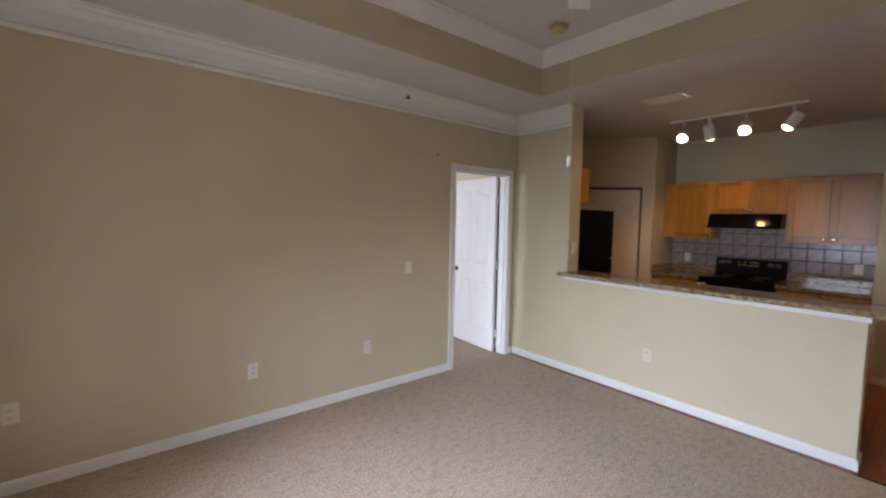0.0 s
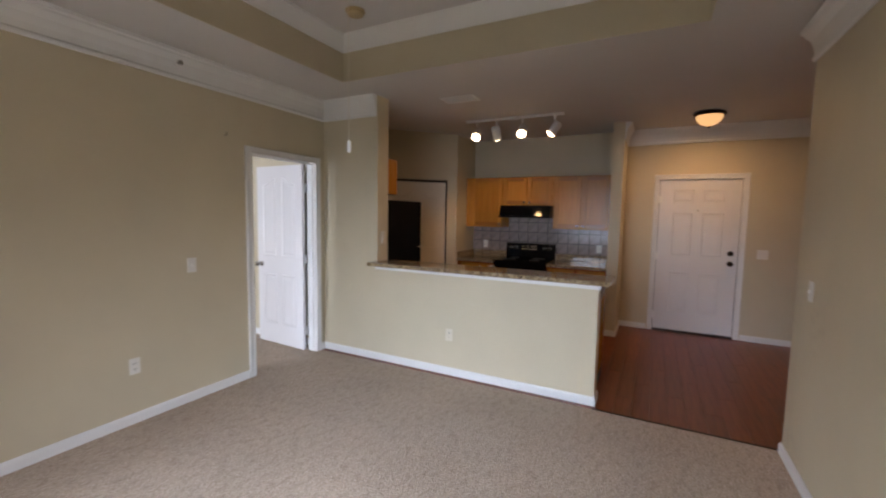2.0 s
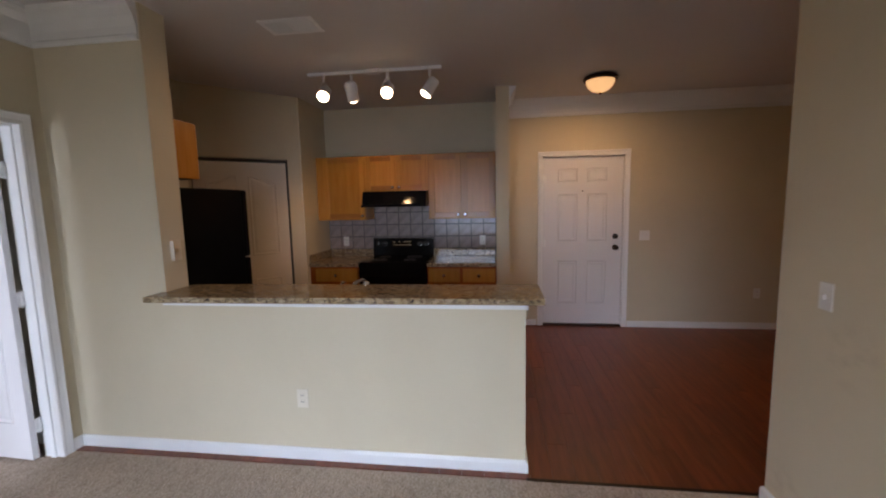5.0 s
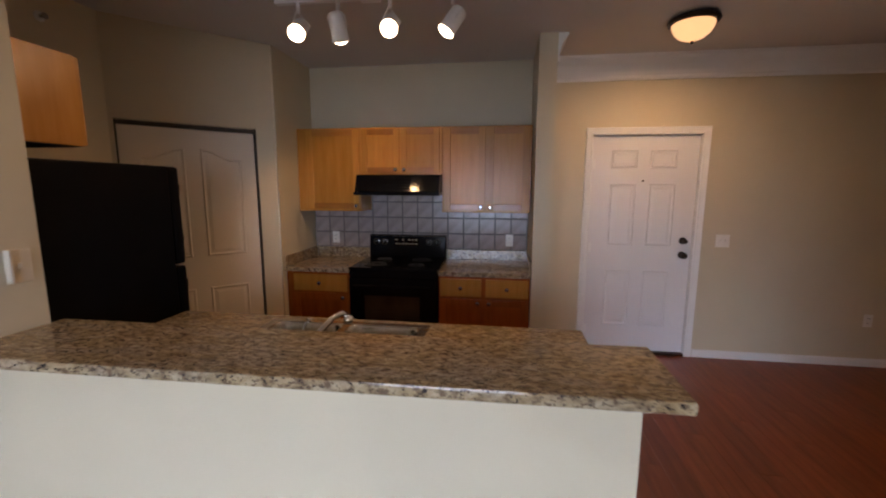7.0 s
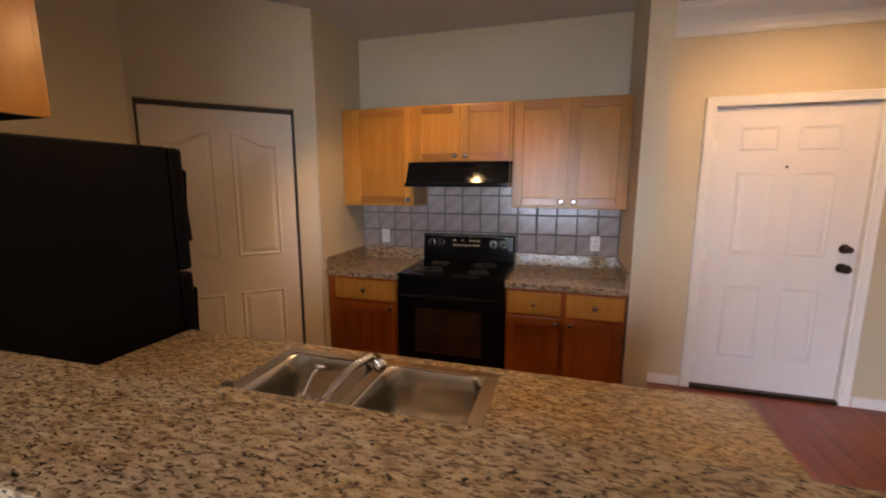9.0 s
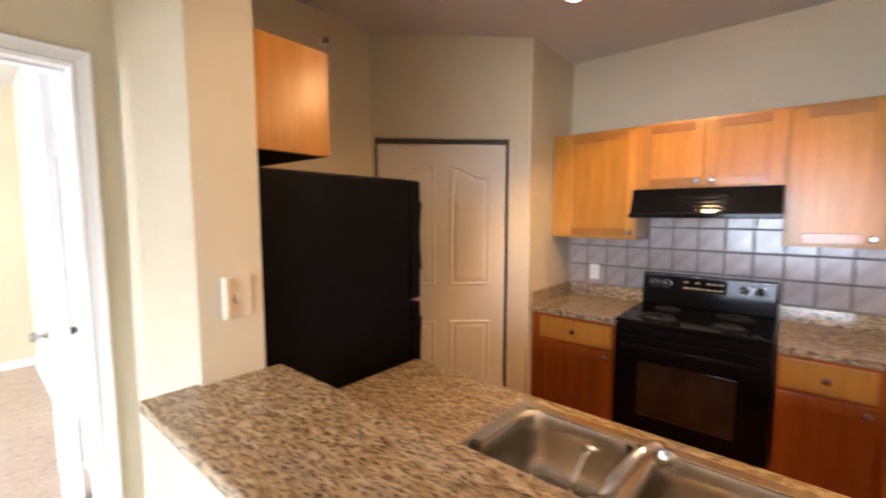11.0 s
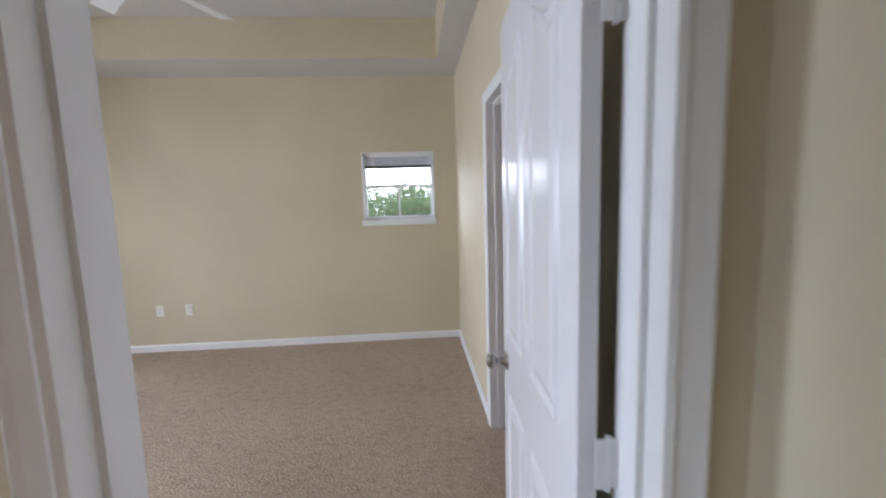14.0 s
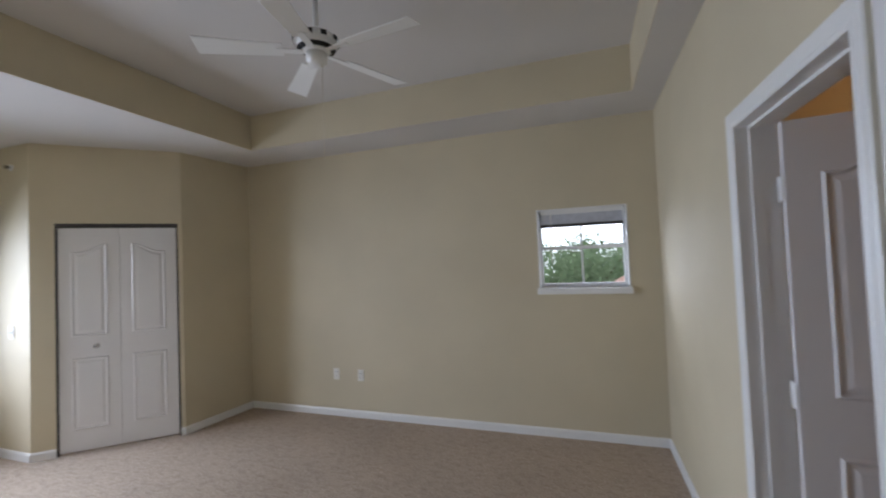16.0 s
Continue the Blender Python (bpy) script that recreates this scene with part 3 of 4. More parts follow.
def window(name, m, width, height, label, blind=True):
    """Local x across, y outwards, z up from the sill."""
    win = tagged(thing(name, m, label, "window"), kind="structure")
    w, h = width, height
    part("window_frame", boxes((0, 0.075, 0, 0.035, 0.12, h), (w - 0.035, 0.075, 0, w, 0.12, h), (0.035, 0.075, 0, w - 0.035, 0.12, 0.035), (0.035, 0.075, h - 0.035, w - 0.035, 0.12, h)), TRIM, win)
    part("window_reveal", boxes((0.0, -0.004, 0, 0.012, 0.075, h), (w - 0.012, -0.004, 0, w, 0.075, h), (0.012, -0.004, h - 0.012, w - 0.012, 0.075, h)), TRIM, win)
    part("window_sill", block(-0.015, -0.035, -0.055, w + 0.015, 0.075, 0.0, 0.004), TRIM, win)
    part("meeting_rail", boxes((0.035, 0.08, h * 0.48, w - 0.035, 0.11, h * 0.48 + 0.03)), TRIM, win)
    part("muntin", boxes((w / 2 - 0.009, 0.085, 0.035, w / 2 + 0.009, 0.105, h * 0.48), (w / 2 - 0.009, 0.085, h * 0.48 + 0.03, w / 2 + 0.009, 0.105, h - 0.035)), TRIM, win)
    for z0, z1 in ((0.035, h * 0.48), (h * 0.48 + 0.03, h - 0.035)):
        for x0, x1 in ((0.035, w / 2 - 0.009), (w / 2 + 0.009, w - 0.035)):
            pane = part("pane", boxes((x0, 0.094, z0, x1, 0.097, z1)), GLASS, win)
            pane.visible_shadow = False
    return win


window("window_1", pose(2.945, 7.19, 1.29), 0.74, 0.69, "small white bedroom window with its blind raised")
blind = thing("window_blind", pose(2.975, 7.235, 1.968), "white slatted blind pulled up in the window", "blind")
part("head_rail", block(0, -0.02, -0.035, 0.68, 0.015, 0.0, 0.003), TRIM, blind)
for i in range(7):
    part("slat", boxes((0.005, -0.016 + 0.001 * (i % 2), -0.0475 - i * 0.0125, 0.675, 0.004, -0.0355 - i * 0.0125)), SPEAR, blind)
part("bottom_rail", block(0.003, -0.02, -0.150, 0.677, 0.008, -0.122, 0.003), TRACK, blind, "dark bottom rail")
part("tilt_wand", tube([(0.09, -0.026, -0.03), (0.09, -0.026, -0.46)], 0.004, 8), PLASTIC, blind)
window("window_2", pose(-2.0, 3.85, 0.8, 0, 0, 90), 1.5, 1.3, "wide white bedroom window")
slider = tagged(thing("window_3", pose(WEST, 0.45, 0, 0, 0, 90), "wide glass patio door in a white frame", "window"), kind="structure")
part("window_frame", boxes((0, 0.02, 0, 0.05, 0.07, 2.2), (1.95, 0.02, 0, 2.0, 0.07, 2.2), (0.05, 0.02, 2.15, 1.95, 0.07, 2.2), (0.05, 0.02, 0, 1.95, 0.07, 0.05), (0.97, 0.02, 0.05, 1.03, 0.07, 2.15)), TRIM, slider)
for x0, x1 in ((0.05, 0.97), (1.03, 1.95)):
    part("pane", boxes((x0, 0.044, 0.05, x1, 0.048, 2.15)), GLASS, slider).visible_shadow = False

# ---- kitchen ----


def knob(parent, x, y, z):
    m = Matrix.Translation((x, y, z)) @ pose(0, 0, 0, 90)
    part("knob", lathe([(0.009, 0), (0.006, 0.006), (0.006, 0.014), (0.017, 0.019), (0.0185, 0.025), (0.011, 0.031)], 14, m), NICKEL, parent, "round satin nickel knob")


def shaker(parent, name, x0, z0, x1, z1, knob_at, stile=0.055, wood=None):
    """A framed front with a sunk panel, proud of the face at y = 0."""
    front = part(name, boxes((x0 + 0.004, -0.007, z0 + 0.004, x1 - 0.004, -0.001, z1 - 0.004)), wood or MAPLE, parent)
    for a, b in ((x0, x0 + stile), (x1 - stile, x1)):
        part("stile", block(a, -0.020, z0, b, -0.0005, z1, 0.002), wood or MAPLE, front)
    for a, b in ((z0, z0 + stile), (z1 - stile, z1)):
        part("rail", block(x0 + stile + 0.0005, -0.0195, a, x1 - stile - 0.0005, -0.0005, b, 0.0025), wood or RAIL, front)
    knob(front, knob_at[0], -0.020, knob_at[1])
    return front


def drawer(parent, x0, z0, x1, z1):
    front = part("drawer", block(x0, -0.020, z0, x1, -0.001, z1, 0.004), MAPLE, parent)
    knob(front, (x0 + x1) / 2, -0.020, (z0 + z1) / 2)


def carcass(parent, w, d, z0, z1, kick=0.0):
    # Carcasses with a kick take the maple tinted for floor bounce.
    part("body", block(0, 0, z0 + kick, w, d, z1, 0.002), BOUNCEMAPLE if kick else MAPLE, parent)
    if kick:
        # Toe recess coloured near-black in place of the shade under the cabinet.
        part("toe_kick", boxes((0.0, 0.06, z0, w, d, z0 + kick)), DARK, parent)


WALLCABS = "wall cabinets over the back counter"
FACE = 6.43
c = thing("wall_cabinet", pose(FACE, 2.818, 1.345, 0, 0, -90), "honey maple wall cabinet with a single door", "cabinet", WALLCABS)
carcass(c, 0.600, 0.318, 0, 0.745)
shaker(c, "door", 0.10, 0.02, 0.59, 0.73, (0.565, 0.05))
c = thing("wall_cabinet", pose(FACE, 2.216, 1.675, 0, 0, -90), "short honey maple wall cabinet above the range hood", "cabinet", WALLCABS)
carcass(c, 0.746, 0.318, 0, 0.415)
shaker(c, "door", 0.02, 0.015, 0.363, 0.40, (0.335, 0.045), 0.05)
shaker(c, "door", 0.383, 0.015, 0.726, 0.40, (0.411, 0.045), 0.05)
c = thing("wall_cabinet", pose(FACE, 1.468, 1.345, 0, 0, -90), "honey maple wall cabinet with two doors", "cabinet", WALLCABS)
carcass(c, 0.772, 0.318, 0, 0.745)
shaker(c, "door", 0.02, 0.02, 0.376, 0.73, (0.345, 0.05))
shaker(c, "door", 0.396, 0.02, 0.752, 0.73, (0.427, 0.05))
c = thing("wall_cabinet", pose(4.433, 2.80, 1.740, 0, 0, 90), "honey maple cabinet hung above the refrigerator", "cabinet")
carcass(c, 0.76, 0.316, 0, 0.385)
shaker(c, "door", 0.003, 0.004, 0.378, 0.382, (0.34, 0.045))
shaker(c, "door", 0.382, 0.004, 0.757, 0.382, (0.42, 0.045))
part("underside", boxes((0.004, 0.004, -0.003, 0.756, 0.312, -0.0005)), DARK, c, "near-black underside")

BASECABS = "base cabinets under the back counter"
c = thing("base_cabinet", pose(6.135, 2.818, 0, 0, 0, -90), "honey maple base cabinet with a drawer", "cabinet", BASECABS)
carcass(c, 0.575, 0.60, 0, 0.83, 0.1)
drawer(c, 0.07, 0.66, 0.56, 0.81)
shaker(c, "door", 0.07, 0.12, 0.56, 0.64, (0.53, 0.61), wood=BOUNCEMAPLE)
c = thing("base_cabinet", pose(6.135, 1.452, 0, 0, 0, -90), "honey maple base cabinet with two drawers", "cabinet", BASECABS)
carcass(c, 0.758, 0.60, 0, 0.83, 0.1)
drawer(c, 0.015, 0.66, 0.36, 0.81)
drawer(c, 0.395, 0.66, 0.743, 0.81)
shaker(c, "door", 0.015, 0.12, 0.36, 0.64, (0.33, 0.61), wood=BOUNCEMAPLE)
shaker(c, "door", 0.395, 0.12, 0.743, 0.64, (0.425, 0.61), wood=BOUNCEMAPLE)
c = thing("sink_cabinet", pose(4.76, 0.56, 0, 0, 0, 90), "honey maple cabinet under the sink", "cabinet")
part("body", boxes((0, 0, 0.1, 0.66, 0.66, 0.83), (1.62, 0, 0.1, 2.12, 0.66, 0.83), (0.66, 0, 0.1, 1.62, 0.66, 0.62)), MAPLE, c)
# Near-black again for the shade below the sink doors.
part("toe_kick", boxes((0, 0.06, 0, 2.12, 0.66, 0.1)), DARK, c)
for i in range(4):
    shaker(c, "door", 0.015 + i * 0.525, 0.12, 0.515 + i * 0.525, 0.80, (0.05 + i * 0.525, 0.77), wood=BOUNCEMAPLE)

w = thing("back_worktop", pose(0, 0, 0), "speckled brown granite worktop beside the stove", "worktop")
part("slab", block(6.10, 2.234, 0.832, 6.742, 2.817, 0.872, 0.004), GRANITE, w)
part("upstand", joined(block(6.722, 2.234, 0.8725, 6.742, 2.797, 0.965, 0.003), block(6.12, 2.798, 0.8725, 6.742, 2.818, 0.965, 0.003)), GRANITE, w, "granite upstand along the wall")
w = thing("back_worktop", pose(0, 0, 0), "speckled brown granite worktop with an upstand", "worktop")
part("slab", block(6.10, 0.692, 0.832, 6.742, 1.453, 0.872, 0.004), GRANITE, w)
part("upstand", joined(block(6.722, 0.713, 0.8725, 6.742, 1.453, 0.965, 0.003), block(6.12, 0.692, 0.8725, 6.742, 0.712, 0.965, 0.003)), GRANITE, w, "granite upstand along the wall")
SX0, SX1, SY0, SY1 = 4.275, 4.745, 1.28, 2.11


def holed(x0, y0, x1, y1, a0, b0, a1, b1, z0, z1):
    """A slab with one rectangular hole."""
    bm = bmesh.new()
    rings = [[bm.verts.new((x, y, z)) for x, y in q] for z in (z0, z1) for q in (((x0, y0), (x1, y0), (x1, y1), (x0, y1)), ((a0, b0), (a1, b0), (a1, b1), (a0, b1)))]
    for i in range(4):
        k = (i + 1) % 4
        for p, q in ((0, 1), (2, 3), (0, 2), (1, 3)):
            bm.faces.new((rings[p][i], rings[p][k], rings[q][k], rings[q][i]))
    bmesh.ops.recalc_face_normals(bm, faces=bm.faces)
    return bm


solid("sink_worktop", holed(4.092, 0.540, 4.80, 2.685, SX0 + 0.02, SY0 + 0.02, SX1 - 0.02, SY1 - 0.02, 0.832, 0.872), GRANITE, "speckled brown granite worktop around the sink", "worktop")
bar = thing("breakfast_bar", pose(0, 0, 0), "polished speckled granite bar top on the half wall", "bar top")
bm = prism([(3.826, 0.442), (4.20, 0.440), (4.165, 2.688), (3.928, 2.688), (3.928, 2.715), (3.785, 2.715)], 0.998, 1.034)
bmesh.ops.bevel(bm, geom=[e for e in bm.edges if abs(e.verts[0].co.z - e.verts[1].co.z) < 0.001], offset=0.006, segments=2, affect="EDGES", profile=0.6)
part("slab", bm, GRANITE, bar)
part("trim_strip", boxes((3.905, 0.52, 0.955, 3.928, 2.70, 0.997)), TRIM, bar, "white strip under the bar")


def rounded(x0, y0, x1, y1, r, n=5):
    pts = []
    for cx, cy, a in ((x1 - r, y1 - r, 0), (x0 + r, y1 - r, 90), (x0 + r, y0 + r, 180), (x1 - r, y0 + r, 270)):
        for i in range(n + 1):
            t = radians(a + 90 * i / n)
            pts.append((cx + r * math.cos(t), cy + r * math.sin(t)))
    return pts


def bowl(x0, y0, x1, y1):
    bm = bmesh.new()
    rings = []
    for inset, z, r in ((-0.012, 0.8775, 0.075), (-0.004, 0.8765, 0.07), (0.004, 0.868, 0.065), (0.012, 0.78, 0.06), (0.02, 0.71, 0.06), (0.045, 0.692, 0.05), (0.10, 0.690, 0.03)):
        rings.append([bm.verts.new((x, y, z)) for x, y in rounded(x0 + inset, y0 + inset, x1 - inset, y1 - inset, r)])
    for a, b in zip(rings, rings[1:]):
        for i in range(len(a)):
            j = (i + 1) % len(a)
            bm.faces.new((a[i], a[j], b[j], b[i])).smooth = True
    bm.faces.new(rings[-1])
    bmesh.ops.recalc_face_normals(bm, faces=bm.faces)
    bmesh.ops.reverse_faces(bm, faces=bm.faces)
    return bm


sink = thing("kitchen_sink", pose(0, 0, 0), "double-bowl stainless steel drop-in sink", "sink")
mid = (SY0 + SY1) / 2
B0, B1 = SX0 + 0.075, SX1 - 0.04
part("rim", joined(block(SX0, SY0, 0.8725, B0, SY1, 0.8785, 0.002), block(B1, SY0, 0.8725, SX1, SY1, 0.8785, 0.002), block(B0, SY0, 0.8725, B1, SY0 + 0.045, 0.8785, 0.002), block(B0, SY1 - 0.045, 0.8725, B1, SY1, 0.8785, 0.002), block(B0, mid - 0.018, 0.8725, B1, mid + 0.018, 0.8785, 0.002)), STEEL, sink)
for y0, y1 in ((SY0 + 0.045, mid - 0.018), (mid + 0.018, SY1 - 0.045)):
    b = part("bowl", bowl(B0, y0, B1, y1), STEEL, sink)
    part("drain", lathe([(0.042, 0), (0.040, 0.004), (0.03, 0.002), (0.012, 0.001)], 20, Matrix.Translation(((B0 + B1) / 2, (y0 + y1) / 2, 0.6905))), CHROME, b, "chrome drain")
tap = thing("kitchen_faucet", pose(4.312, 1.70, 0.8785), "chrome single-lever kitchen faucet", "faucet")
part("base_plate", block(-0.024, -0.10, 0, 0.024, 0.10, 0.010, 0.004), CHROME, tap)
part("body", lathe([(0.026, 0.01), (0.024, 0.05), (0.022, 0.065), (0.008, 0.072)], 20), CHROME, tap)
part("spout", tube([(0.0, 0.0, 0.05), (0.05, -0.015, 0.085), (0.12, -0.04, 0.118), (0.18, -0.06, 0.125), (0.205, -0.07, 0.11)], [0.014, 0.013, 0.012, 0.013, 0.014], 14), CHROME, tap)
part("spray_head", lathe([(0.014, 0), (0.021, 0.01), (0.021, 0.035), (0.012, 0.042)], 16, Matrix.Translation((0.21, -0.072, 0.065)) @ pose(0, 0, 0, 10, 15)), CHROME, tap)
part("lever", tube([(0.0, 0.055, 0.01), (0.012, 0.06, 0.06), (0.05, 0.05, 0.115), (0.072, 0.042, 0.122)], [0.010, 0.006, 0.005, 0.006], 12), CHROME, tap)
part("lever_cap", lathe([(0.007, -0.006), (0.015, 0.0), (0.016, 0.006), (0.008, 0.009)], 16, Matrix.Translation((0.074, 0.0415, 0.123)) @ pose(0, 0, 0, 0, 25)), CHROME, tap, "flat chrome lever cap")
sp = thing("side_sprayer", pose(4.312, 2.005, 0.8785), "small dark sprayer on the sink rim", "sprayer")
part("collar", lathe([(0.021, 0), (0.020, 0.008), (0.013, 0.012)], 18), CHROME, sp, "chrome collar")
part("spray_head", lathe([(0.012, 0.0125), (0.014, 0.045), (0.019, 0.062), (0.017, 0.074), (0.006, 0.078)], 18), TRACK, sp)

# range
st = thing("kitchen_stove", pose(6.09, 2.226, 0, 0, 0, -90), "black electric coil range with an oven window", "stove")
W = 0.762
part("body", block(0, 0.03, 0.03, W, 0.63, 0.862, 0.004), BLACK, st)
part("cooktop", block(-0.003, 0.0, 0.863, W + 0.003, 0.64, 0.886, 0.007), BLACK, st)
for x, y, r in ((0.20, 0.17, 0.10), (0.56, 0.17, 0.075), (0.20, 0.43, 0.075), (0.56, 0.43, 0.10)):
    pan = part("drip_pan", lathe([(r + 0.018, 0.0), (r + 0.018, 0.003), (r, 0.001), (0.02, 0.0005)], 28, Matrix.Translation((x, y, 0.8863))), BLACK, st)
    pts = [((r * (0.25 + 0.75 * i / 60)) * math.cos(i * 0.31) + x, (r * (0.25 + 0.75 * i / 60)) * math.sin(i * 0.31) + y, 0.893) for i in range(61)]
    part("coil", tube(pts, 0.0045, 6), DARK, pan, "dark heating coil")
guard = bmesh.new()
box(guard, 0.0, 0.575, 0.886, W, 0.645, 1.105, 0.012)
for v in guard.verts:
    if v.co.z > 1.0 and v.co.y < 0.61:
        v.co.y += 0.018
bg = part("backguard", guard, BLACK, st)
for x in (0.075, 0.155, 0.595, 0.675):
    part("dial_ring", lathe([(0.031, 0), (0.031, 0.0012), (0.0265, 0.0016)], 24, Matrix.Translation((x, 0.5825, 1.035)) @ pose(0, 0, 0, 85)), NICKEL, bg, "grey dial ring")
    kn = part("control_knob", lathe([(0.026, 0), (0.025, 0.006), (0.021, 0.010), (0.018, 0.022), (0.004, 0.024)], 18, Matrix.Translation((x, 0.581, 1.035)) @ pose(0, 0, 0, 85)), BLACK, bg)
    part("pointer", boxes((x - 0.0015, 0.5545, 1.036, x + 0.0015, 0.5565, 1.052)), PLASTIC, kn, "white pointer line")
part("clock_panel", block(0.25, 0.578, 0.998, 0.50, 0.584, 1.080, 0.002), GLASSY, bg)
for i in range(7):
    for z, h in ((1.014, 0.010), (1.052, 0.012)):
        if (i, z) not in ((3, 1.052), (1, 1.052)):
            part("legend", boxes((0.262 + i * 0.033, 0.5755, z, 0.284 + i * 0.033, 0.5775, z + h)), TAN, bg, "amber printed key")
part("top_trim", block(0.004, 0.586, 1.092, W - 0.004, 0.592, 1.096, 0.001), NICKEL, bg, "thin bright trim line")
dr = part("oven_door", block(0.004, -0.012, 0.20, W - 0.004, 0.028, 0.80, 0.008), BLACK, st)
part("oven_window", block(0.14, -0.0155, 0.33, W - 0.14, -0.0125, 0.65, 0.0012), OVENGLASS, dr, "dark glass oven window")
# Added metal strip stands in for the reflection along the window's lower edge.
part("window_glint", boxes((0.14, -0.0170, 0.326, W - 0.14, -0.0128, 0.3295)), NICKEL, dr, "thin bright strip in place of the glint under the oven window")
part("handle", joined(tube([(0.05, -0.05, 0.745), (W - 0.05, -0.05, 0.745)], 0.013, 12), tube([(0.08, -0.05, 0.745), (0.08, -0.01, 0.745)], 0.010, 8), tube([(W - 0.08, -0.05, 0.745), (W - 0.08, -0.01, 0.745)], 0.010, 8)), BLACK, dr)
part("front_trim", block(0.004, -0.004, 0.806, W - 0.004, 0.028, 0.855, 0.004), BLACK, st)
part("storage_drawer", block(0.004, -0.008, 0.05, W - 0.004, 0.028, 0.19, 0.006), BLACK, st)

hood = thing("range_hood", pose(6.25, 2.214, 1.495, 0, 0, -90), "black under-cabinet range hood", "hood")
bm = block(0, 0.0, 0.03, 0.742, 0.49, 0.177, 0.003)
for v in bm.verts:
    if v.co.z > 0.1 and v.co.y < 0.2:
        v.co.y += 0.06
part("canopy", bm, BLACK, hood)
part("lip", block(-0.006, -0.012, 0.0, 0.748, 0.49, 0.029, 0.004), BLACK, hood)
for i in range(4):
    part("louvre", block(0.25, 0.0035 + i * 0.0098, 0.052 + i * 0.024, 0.495, 0.045 + i * 0.0098, 0.064 + i * 0.024, 0.003), BLACK, hood)
part("control_strip", boxes((0.53, 0.014, 0.055, 0.68, 0.04, 0.066)), TRACK, hood, "grey switch strip")

fr = thing("refrigerator", pose(4.885, 2.73, 0, 0, 0, 90), "black textured top-freezer refrigerator", "refrigerator")
part("body", block(0, 0.075, 0.03, 0.74, 0.755, 1.672, 0.008), FRIDGE, fr)
for z0, z1 in ((0.06, 1.12), (1.13, 1.672)):
    d = part("door", block(0.0, 0.0, z0, 0.74, 0.07, z1, 0.018), FRIDGE, fr)
    part("handle", tube([(0.06, 0.0, z0 + 0.1 if z0 > 1 else z1 - 0.6), (0.06, -0.05, z0 + 0.13 if z0 > 1 else z1 - 0.57), (0.06, -0.05, z1 - 0.1), (0.06, 0.0, z1 - 0.07)], 0.012, 10), BLACK, d)
part("plinth", boxes((0.02, 0.09, 0.0, 0.72, 0.74, 0.03)), DARK, fr)

# ---- lights and fittings ----
tl = thing("track_light", pose(5.34, 1.75, LOW), "white ceiling track with four spotlights", "track light")
part("rail", block(-0.018, -0.60, -0.028, 0.018, 0.60, -0.001, 0.003), TRIM, tl)
part("feed_box", block(-0.04, -0.06, -0.034, 0.04, 0.06, -0.0005, 0.006), TRIM, tl)
SPOTS = ((0.455, (-0.85, -0.15, -0.62), True), (0.20, (0.55, 0.0, -0.95), True), (-0.125, (-0.85, -0.10, -0.62), True), (-0.50, (-0.25, 0.55, -0.85), True))
for y, way, lit in SPOTS:
    way = Vector(way).normalized()
    stem = part("stem", tube([(0, y, -0.028), (0, y, -0.085)], 0.012, 10), TRIM, tl)
    centre = Vector((0, y, -0.175))
    m = Matrix.Translation(centre) @ way.to_track_quat("Z", "Y").to_matrix().to_4x4()
    head = part("spot_head", lathe([(0.022, -0.085), (0.042, -0.078), (0.048, -0.06), (0.050, 0.06), (0.054, 0.075), (0.051, 0.075), (0.047, 0.065), (0.040, 0.03)], 24, m), TRIM, tl)
    part("yoke", joined(tube([m @ Vector((0.056, 0, 0)), m @ Vector((0.056, 0, -0.06)), (0.03, y, -0.085)], 0.004, 6), tube([m @ Vector((-0.056, 0, 0)), m @ Vector((-0.056, 0, -0.06)), (-0.03, y, -0.085)], 0.004, 6)), TRIM, head)
    part("bulb", lathe([(0.036, 0.035), (0.047, 0.062), (0.046, 0.076), (0.032, 0.088), (0.010, 0.094)], 20, m), BULB if lit else PLASTIC, head, "glowing reflector bulb" if lit else "bulb turned away from view")
    if lit:
        tip = Vector((5.34, 1.75, LOW)) + centre + way * 0.12
        lamp("spot_beam", "SPOT", look(tip, tip + way), 28 if way.x > 0 else 12, WARM, radius=0.035, cone=100)

fl = thing("flush_light", pose(5.935, -0.30, LOW), "bronze ceiling light with a ribbed glass dome", "ceiling light")
part("base", lathe([(0.10, -0.001), (0.145, -0.012), (0.160, -0.030), (0.154, -0.044), (0.13, -0.048)], 36), BRONZE, fl)
part("dome", lathe([(0.130, -0.046), (0.127, -0.070), (0.110, -0.105), (0.076, -0.135), (0.033, -0.152), (0.010, -0.157)], 36), DOME, fl, "glowing ribbed glass dome").visible_shadow = False
part("finial", lathe([(0.010, -0.155), (0.014, -0.163), (0.006, -0.175)], 12), BRONZE, fl)
lamp("flush_bulb", "AREA", look((5.935, -0.30, LOW - 0.12), (5.9351, -0.30, 0.0)), 18, WARM, size=(0.09, 0.09))

vent = thing("ceiling_vent", pose(4.38, 2.0, LOW), "white louvred ceiling air vent", "vent")
part("frame", boxes((-0.11, -0.18, -0.008, -0.085, 0.18, -0.0005), (0.085, -0.18, -0.008, 0.11, 0.18, -0.0005), (-0.085, -0.18, -0.008, 0.085, -0.155, -0.0005), (-0.085, 0.155, -0.008, 0.085, 0.18, -0.0005), (-0.085, -0.008, -0.008, 0.085, 0.008, -0.0005)), TRIM, vent)
